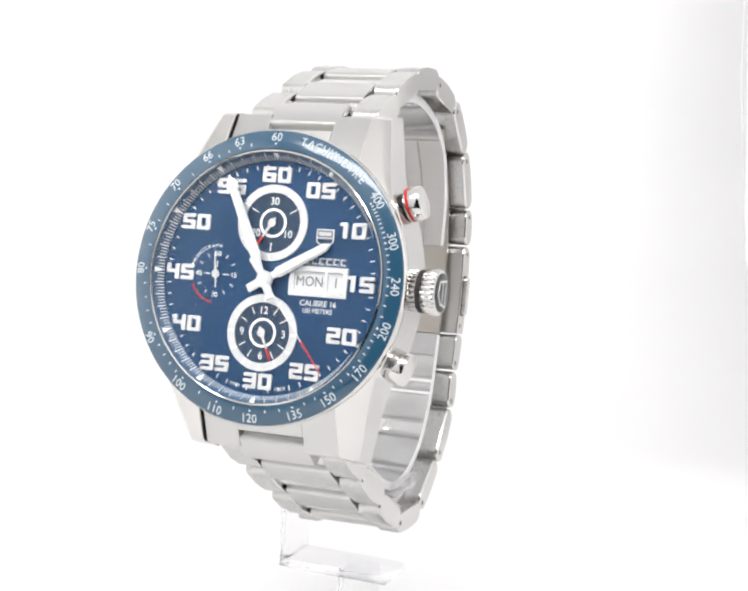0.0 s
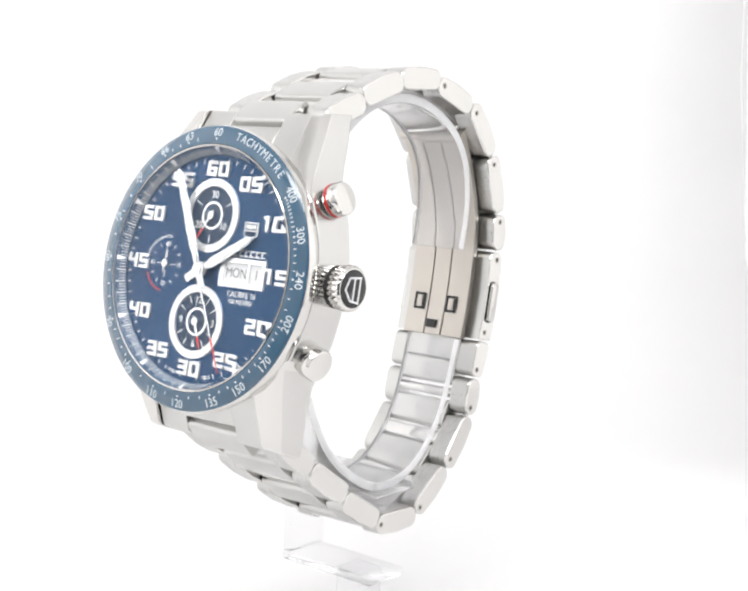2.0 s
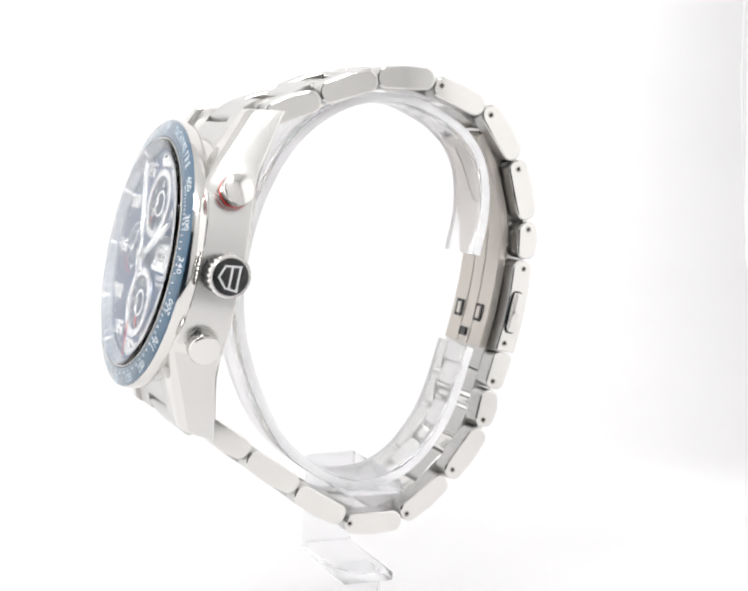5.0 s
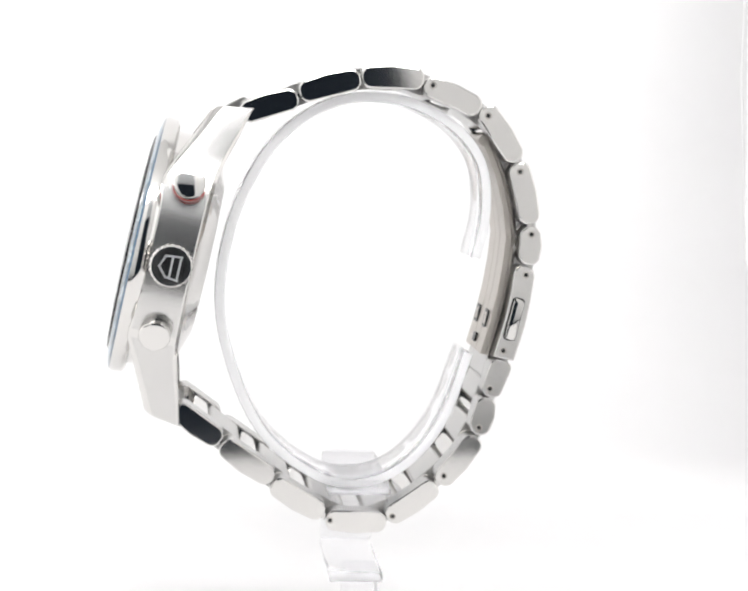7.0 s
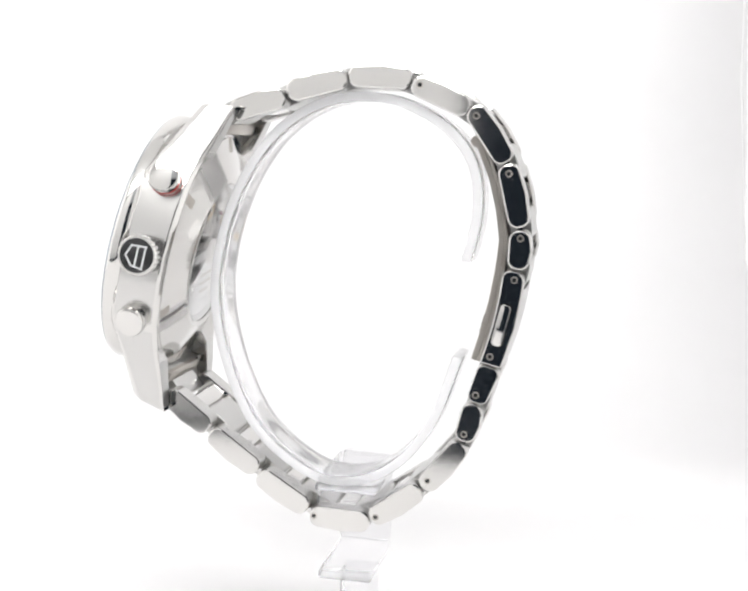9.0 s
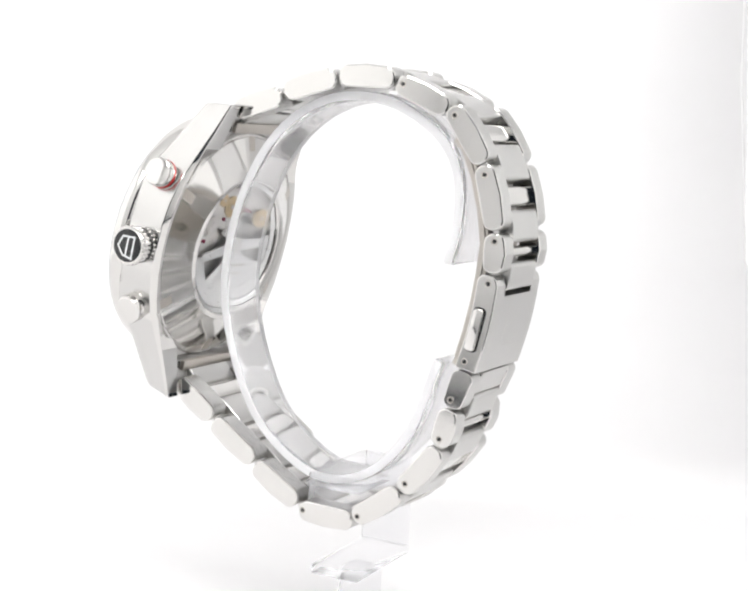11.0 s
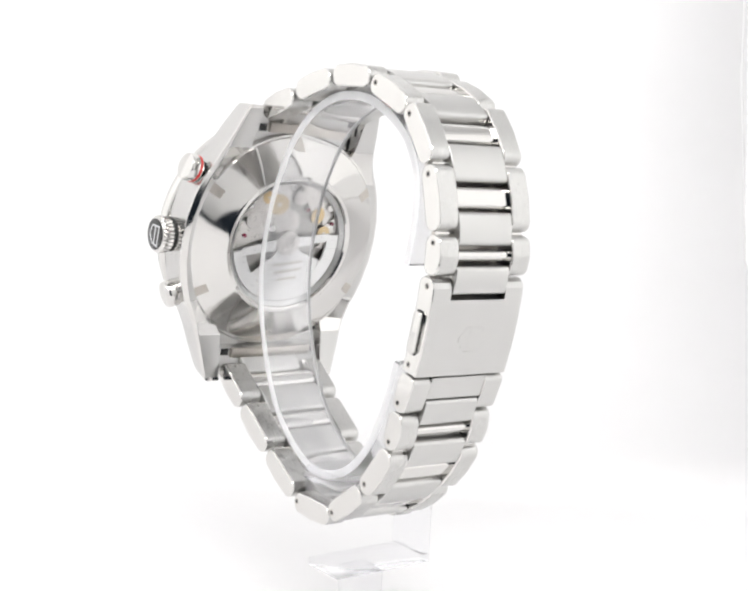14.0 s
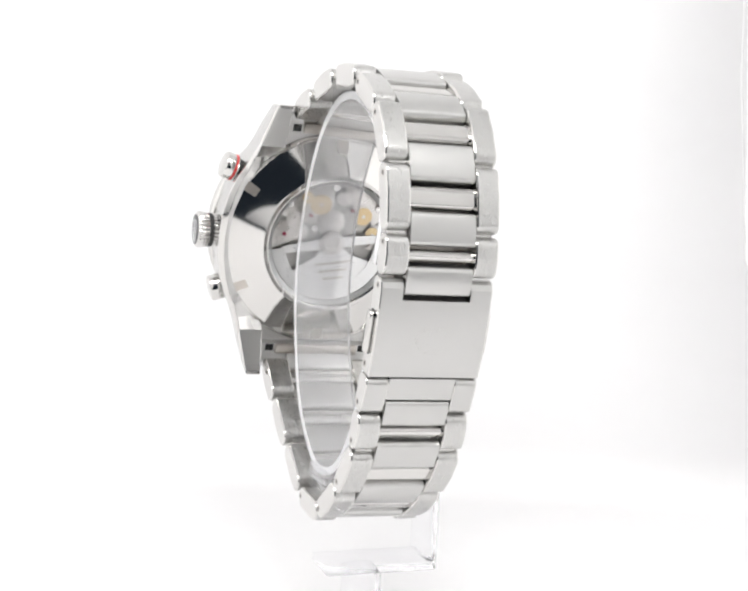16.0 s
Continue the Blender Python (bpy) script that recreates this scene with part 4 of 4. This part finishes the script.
def build_clasp():
    w = 9.17
    # the cover, slightly bowed, notched at its upper end
    def cover(f0, n=10):
        """Outer and inner line of the bowed cover from the fraction f0 of its length down."""
        pts = []
        for k in range(n + 1):
            f = f0 + (1 - f0) * k / n
            pts.append((61.1 + 0.05 * f + 0.42 * math.sin(math.pi * f), 10.1 - 14.4 * f))
        return [(y + THICK / 2, z) for y, z in pts], [(y - THICK / 2, z) for y, z in pts]

    bm = bmesh.new()
    o, i = cover(0.0)
    (yo, zo), (yi, zi) = o[0], i[0]
    side = [(yi + 0.2, zi + 0.65), (yi + 0.8, zi + 1.2), (yo - 1.2, zo + 1.25), (yo - 0.45, zo + 0.8)] + o + i[::-1]
    for x0, x1 in ((-w, -5.5), (w, 5.5)):
        own = prism(side, x0, x1)
        es = [e for e in own.edges if all(abs(v.co.x - x0) < 1e-4 for v in e.verts)]
        bmesh.ops.bevel(own, geom=es, offset=0.2, segments=2, affect="EDGES", profile=0.5, clamp_overlap=True)
        merge(own, bm)
    o, i = cover(0.127)
    prism(o + i[::-1], -5.5, 5.5, 0.0, bm)
    bmesh.ops.remove_doubles(bm, verts=bm.verts, dist=1e-4)
    bmesh.ops.recalc_face_normals(bm, faces=bm.faces)
    for f in bm.faces:
        f.material_index = 0 if abs(f.normal.x) > 0.35 else 1
    clasp = part("clasp_cover", bm, [POLISHED, BRUSHED], watch, "brushed steel folding clasp cover", smooth=20)
    for y, z in ((61.30, 10.05), (60.73, -2.94)):
        pin_mark(clasp, y, z, w)
    for s in (-1, 1):
        own = prism(rounded((61.2, 5.9), (61.15, -0.9), 1.75, 0.6, 4), s * (w - 0.2), s * (w + 0.75))
        bevelled(own, 0.18, 2, 50)
        part("clasp_button", own, POLISHED, clasp, "oval polished push button", smooth=40)
        own = prism(rounded((61.2, 6.15), (61.15, -1.15), 2.2, 0.75, 4), s * (w - 0.3), s * (w + 0.012))
        part("button_gap", own, BLACK, clasp, "dark gap round the button", smooth=0)
    # faint engraved shield on the cover
    em = bmesh.new()
    for (x0, z0), (x1, z1) in (((2.6, 1.9), (1.1, 3.9)), ((2.6, 1.9), (1.1, -0.1)), ((1.0, 3.9), (-2.4, 3.9)), ((1.0, -0.1), (-2.4, -0.1)), ((0.3, 0.2), (0.3, 3.6)), ((-2.3, 0.2), (-2.3, 3.6))):
        p, q = Vector((x0, z0)), Vector((x1, z1))
        d = (q - p).normalized()
        nn = Vector((-d.y, d.x)) * 0.12
        vs = [em.verts.new((v.x, 63.45, v.y)) for v in (p - nn, q - nn, q + nn, p + nn)]
        em.faces.new(vs)
    bow = lambda z: 61.1 + THICK / 2 + 0.05 * (10.1 - z) / 14.4 + 0.42 * math.sin(math.pi * (10.1 - z) / 14.4)
    for v in em.verts:
        v.co.y = bow(v.co.z) + 0.02
    ex = bmesh.ops.extrude_face_region(em, geom=em.faces[:])
    for v in ex["geom"]:
        if isinstance(v, bmesh.types.BMVert):
            v.co.y -= 0.2
    part("engraving", em, BRUSHED_LONG, clasp, "faint engraved shield", smooth=0)

    # short closing row below the cover
    bm = bmesh.new()
    side = rounded((60.95, -4.6), (60.46, -10.87), THICK - 0.2, 1.2, 5)
    side = [(y + (0.35 if z > -6 and y > 61 else 0), z) for y, z in side]
    for x0, x1 in ((-w, -5.45), (5.45, w)):
        own = prism(side, x0, x1)
        bevelled(own, 0.16, 2, 50)
        merge(own, bm)
    prism([(59.3, -4.6), (62.9, -4.6), (62.3, -8.35), (59.0, -8.35)], -5.45, 5.45, 0.0, bm)
    for f in bm.faces:
        f.material_index = 0 if abs(f.normal.x) > 0.35 else 1
    row = part("closing_link", bm, [POLISHED, BRUSHED], watch, "short brushed closing link", smooth=20)
    pin_mark(row, 60.13, -9.63, w)

    # folded blades inside: three strips side by side
    path = [(49.7, 29.9), (51.4, 27.6), (53.5, 24.6), (55.9, 19.9), (57.6, 15.4), (58.2, 10.7), (58.5, 6.0), (58.5, 1.0), (58.2, -4.6)]

    def blade(x0, x1, t0, t1, k0=0, k1=None):
        pts = path[k0:k1]
        nrm = []
        for k in range(len(pts)):
            p, q = Vector(pts[max(0, k - 1)]), Vector(pts[min(len(pts) - 1, k + 1)])
            d = (q - p).normalized()
            nrm.append(Vector((-d.y, d.x)))
        o = [(Vector(p) + m * t1) for p, m in zip(pts, nrm)]
        i = [(Vector(p) + m * t0) for p, m in zip(pts, nrm)]
        return prism([(v.x, v.y) for v in o] + [(v.x, v.y) for v in i[::-1]], x0, x1, 0.07)

    bl = part("clasp_blade", blade(-1.75, 1.75, -0.5, 0.45), INNER, watch, "satin steel folding clasp blades", smooth=20)
    for x0, x1 in ((-6.4, -1.95), (1.95, 6.4)):
        part("blade_strip", blade(x0, x1, -0.5, 0.45), INNER, bl, smooth=20)
    part("blade_plate", blade(-6.2, 6.2, 0.5, 1.0, 0, None), INNER, bl, "outer blade behind", smooth=35)
    part("blade_hinge", lathe([(0, -6.6), (0.95, -6.6), (0.95, 6.6), (0, 6.6)], 20, None, "x", (0, 49.65, 29.75)), INNER, bl, "round hinge barrel")
    for x in (-3.75, 3.15):
        b = bmesh.new()
        for x0, x1, z0, z1 in ((x - 1.15, x + 1.15, 2.2, 2.65), (x - 1.15, x + 1.15, -0.35, 0.1), (x - 1.15, x - 0.65, 0.1, 2.2), (x + 0.65, x + 1.15, 0.1, 2.2)):
            box(x0, x1, 57.75, 58.1, z0, z1, 0.0, b)
        part("catch_hole", b, BLACK, bl, "dark square catch hole", smooth=0)
        part("catch", box(x - 0.6, x + 0.6, 57.7, 58.1, 0.15, 2.15, 0.08), INNER, bl, "satin catch")
    part("slot", box(-1.45, 0.65, 57.5, 58.0, -3.4, -1.9), BLACK, bl, "dark slot", smooth=0)


build_clasp()

# ---------------------------------------------------------------- the clear stand
# upright, turned with the watch; drawn in millimetres round the turning axis
TURN0 = -21.93
stand = tagged(new("watch_stand"), "clear acrylic watch stand with open ring", "stand")
WATCH_TURN = Matrix(((0.92786, 0.37043, 0.04248), (-0.37153, 0.90887, 0.18943), (0.03156, -0.19155, 0.98098)))
WATCH_FOOT = Vector((-0.0714, 1.3845, -57.965))


def stand_part(name, bm, label="", smooth=40, mat=None):
    bmesh.ops.transform(bm, matrix=Matrix.Scale(0.001, 4), verts=bm.verts)
    ob = new(name, finish(bm, name, mat or ACRYLIC, smooth))
    ob.parent = stand
    return tagged(ob, label)


FOOT = FLOOR_Z * 1000


def build_stand():
    # open ring: an oval strip inside the bracelet, in the watch's own lean
    ctrl = [(52.9, 10.6), (52.7, 18.6), (49.9, 26.2), (43.6, 31.0), (34.0, 32.8), (24.3, 29.9), (16.8, 22.0), (13.0, 10.0), (13.2, -3.6), (17.4, -14.6),
            (24.6, -24.4), (32.8, -29.4), (41.0, -30.7), (48.8, -26.6), (53.9, -17.6), (55.6, -4.8)]
    pts = []
    for k in range(len(ctrl) - 1):
        p = [Vector(ctrl[min(max(k + j, 0), len(ctrl) - 1)]) for j in (-1, 0, 1, 2)]
        for i in range(5):
            t = i / 5
            pts.append(0.5 * (2 * p[1] + (p[2] - p[0]) * t + (2 * p[0] - 5 * p[1] + 4 * p[2] - p[3]) * t * t + (3 * p[1] - p[0] - 3 * p[2] + p[3]) * t ** 3))
    pts.append(Vector(ctrl[-1]))
    out, inn = [], []
    for k, p in enumerate(pts):
        d = (pts[min(k + 1, len(pts) - 1)] - pts[max(k - 1, 0)]).normalized()
        nn = Vector((-d.y, d.x))
        out.append(p + nn * 0.8)
        inn.append(p - nn * 0.8)
    bm = bmesh.new()
    x0, x1 = -3.2, 7.2
    rows = [[bm.verts.new((x, v.x, v.y)) for x, v in ((x0, o), (x1, o), (x1, i), (x0, i))] for o, i in zip(out, inn)]
    for p, q in zip(rows, rows[1:]):
        for i in range(4):
            j = (i + 1) % 4
            bm.faces.new((p[i], p[j], q[j], q[i]))
    bm.faces.new(rows[0])
    bm.faces.new(rows[-1][::-1])
    bmesh.ops.recalc_face_normals(bm, faces=bm.faces)
    bevelled(bm, 0.25, 2, 50)
    bmesh.ops.recalc_face_normals(bm, faces=bm.faces)
    for f in bm.faces:
        f.material_index = 1 if abs(f.normal.x) > 0.4 else 0
    # bring the ring from the watch's space to the upright stand
    m = Matrix.Rotation(-radians(TURN0), 4, "Z") @ Matrix.Translation(WATCH_FOOT) @ WATCH_TURN.to_4x4() @ Matrix.Translation(-BASE)
    bmesh.ops.transform(bm, matrix=m, verts=bm.verts)
    stand_part("ring", bm, "open oval ring of clear plastic strip", mat=[STRIP, FROST])
    # saddle block under the ring, inside the bracelet
    y0, y1 = -6.6, 3.0
    prof = [(y0, -50.6), (y1, -50.6), (y1, -55.2)] + [((y0 + y1) / 2 + (y1 - y0) / 2 * math.cos(radians(a)), -55.2 - 1.9 * math.sin(radians(a))) for a in range(15, 180, 15)] + [(y0, -55.2)]
    bm = prism(prof, -11.2, 8.0)
    bevelled(bm, 0.3, 2, 50)
    stand_part("saddle", bm, "clear saddle block with rounded underside", mat=MILKY)
    for z in (-52.4,):
        bm = box(-3.0, 8.3, y0 - 0.35, y1 + 0.35, z - 0.5, z + 0.5)
        bevelled(bm, 0.2, 2, 50)
        stand_part("saddle_rib", bm, "clear rib")
    # upright beside the bracelet, foot plate and post
    bm = box(-12.9, -11.0, y0 + 0.6, y1, -67.0, -50.6)
    bevelled(bm, 0.5, 2, 50)
    stand_part("upright", bm, "clear upright beside the bracelet")
    bm = box(-12.9, 7.0, y0 + 0.6, y1, -68.5, -66.9)
    bevelled(bm, 0.4, 2, 50)
    stand_part("plate", bm, "clear horizontal plate")
    bm = box(-3.0, 2.6, -3.0, 2.8, FOOT, -68.3)
    bevelled(bm, 0.6, 3, 50)
    stand_part("post", bm, "clear square post")


build_stand()

# ---------------------------------------------------------------- what moves
RATE = -8.665


def motions():
    base = Matrix.Translation(WATCH_FOOT * 0.001) @ WATCH_TURN.to_4x4()
    steps = [i * 0.5 for i in range(33)]
    walk(watch, [(t, Matrix.Rotation(radians(RATE * t), 4, "Z") @ base) for t in steps])
    walk(stand, [(t, Matrix.Rotation(radians(RATE * t + TURN0), 4, "Z")) for t in steps])
    for name, start in (("chronograph_hand", 141.0), ("running_seconds_hand", 352.8)):
        ob = POINTERS[name]
        at = Matrix.Translation(ob.location)
        walk(ob, [(t, at @ Matrix.Rotation(radians(start + 6.0 * t), 4, "Y")) for t in steps])


motions()
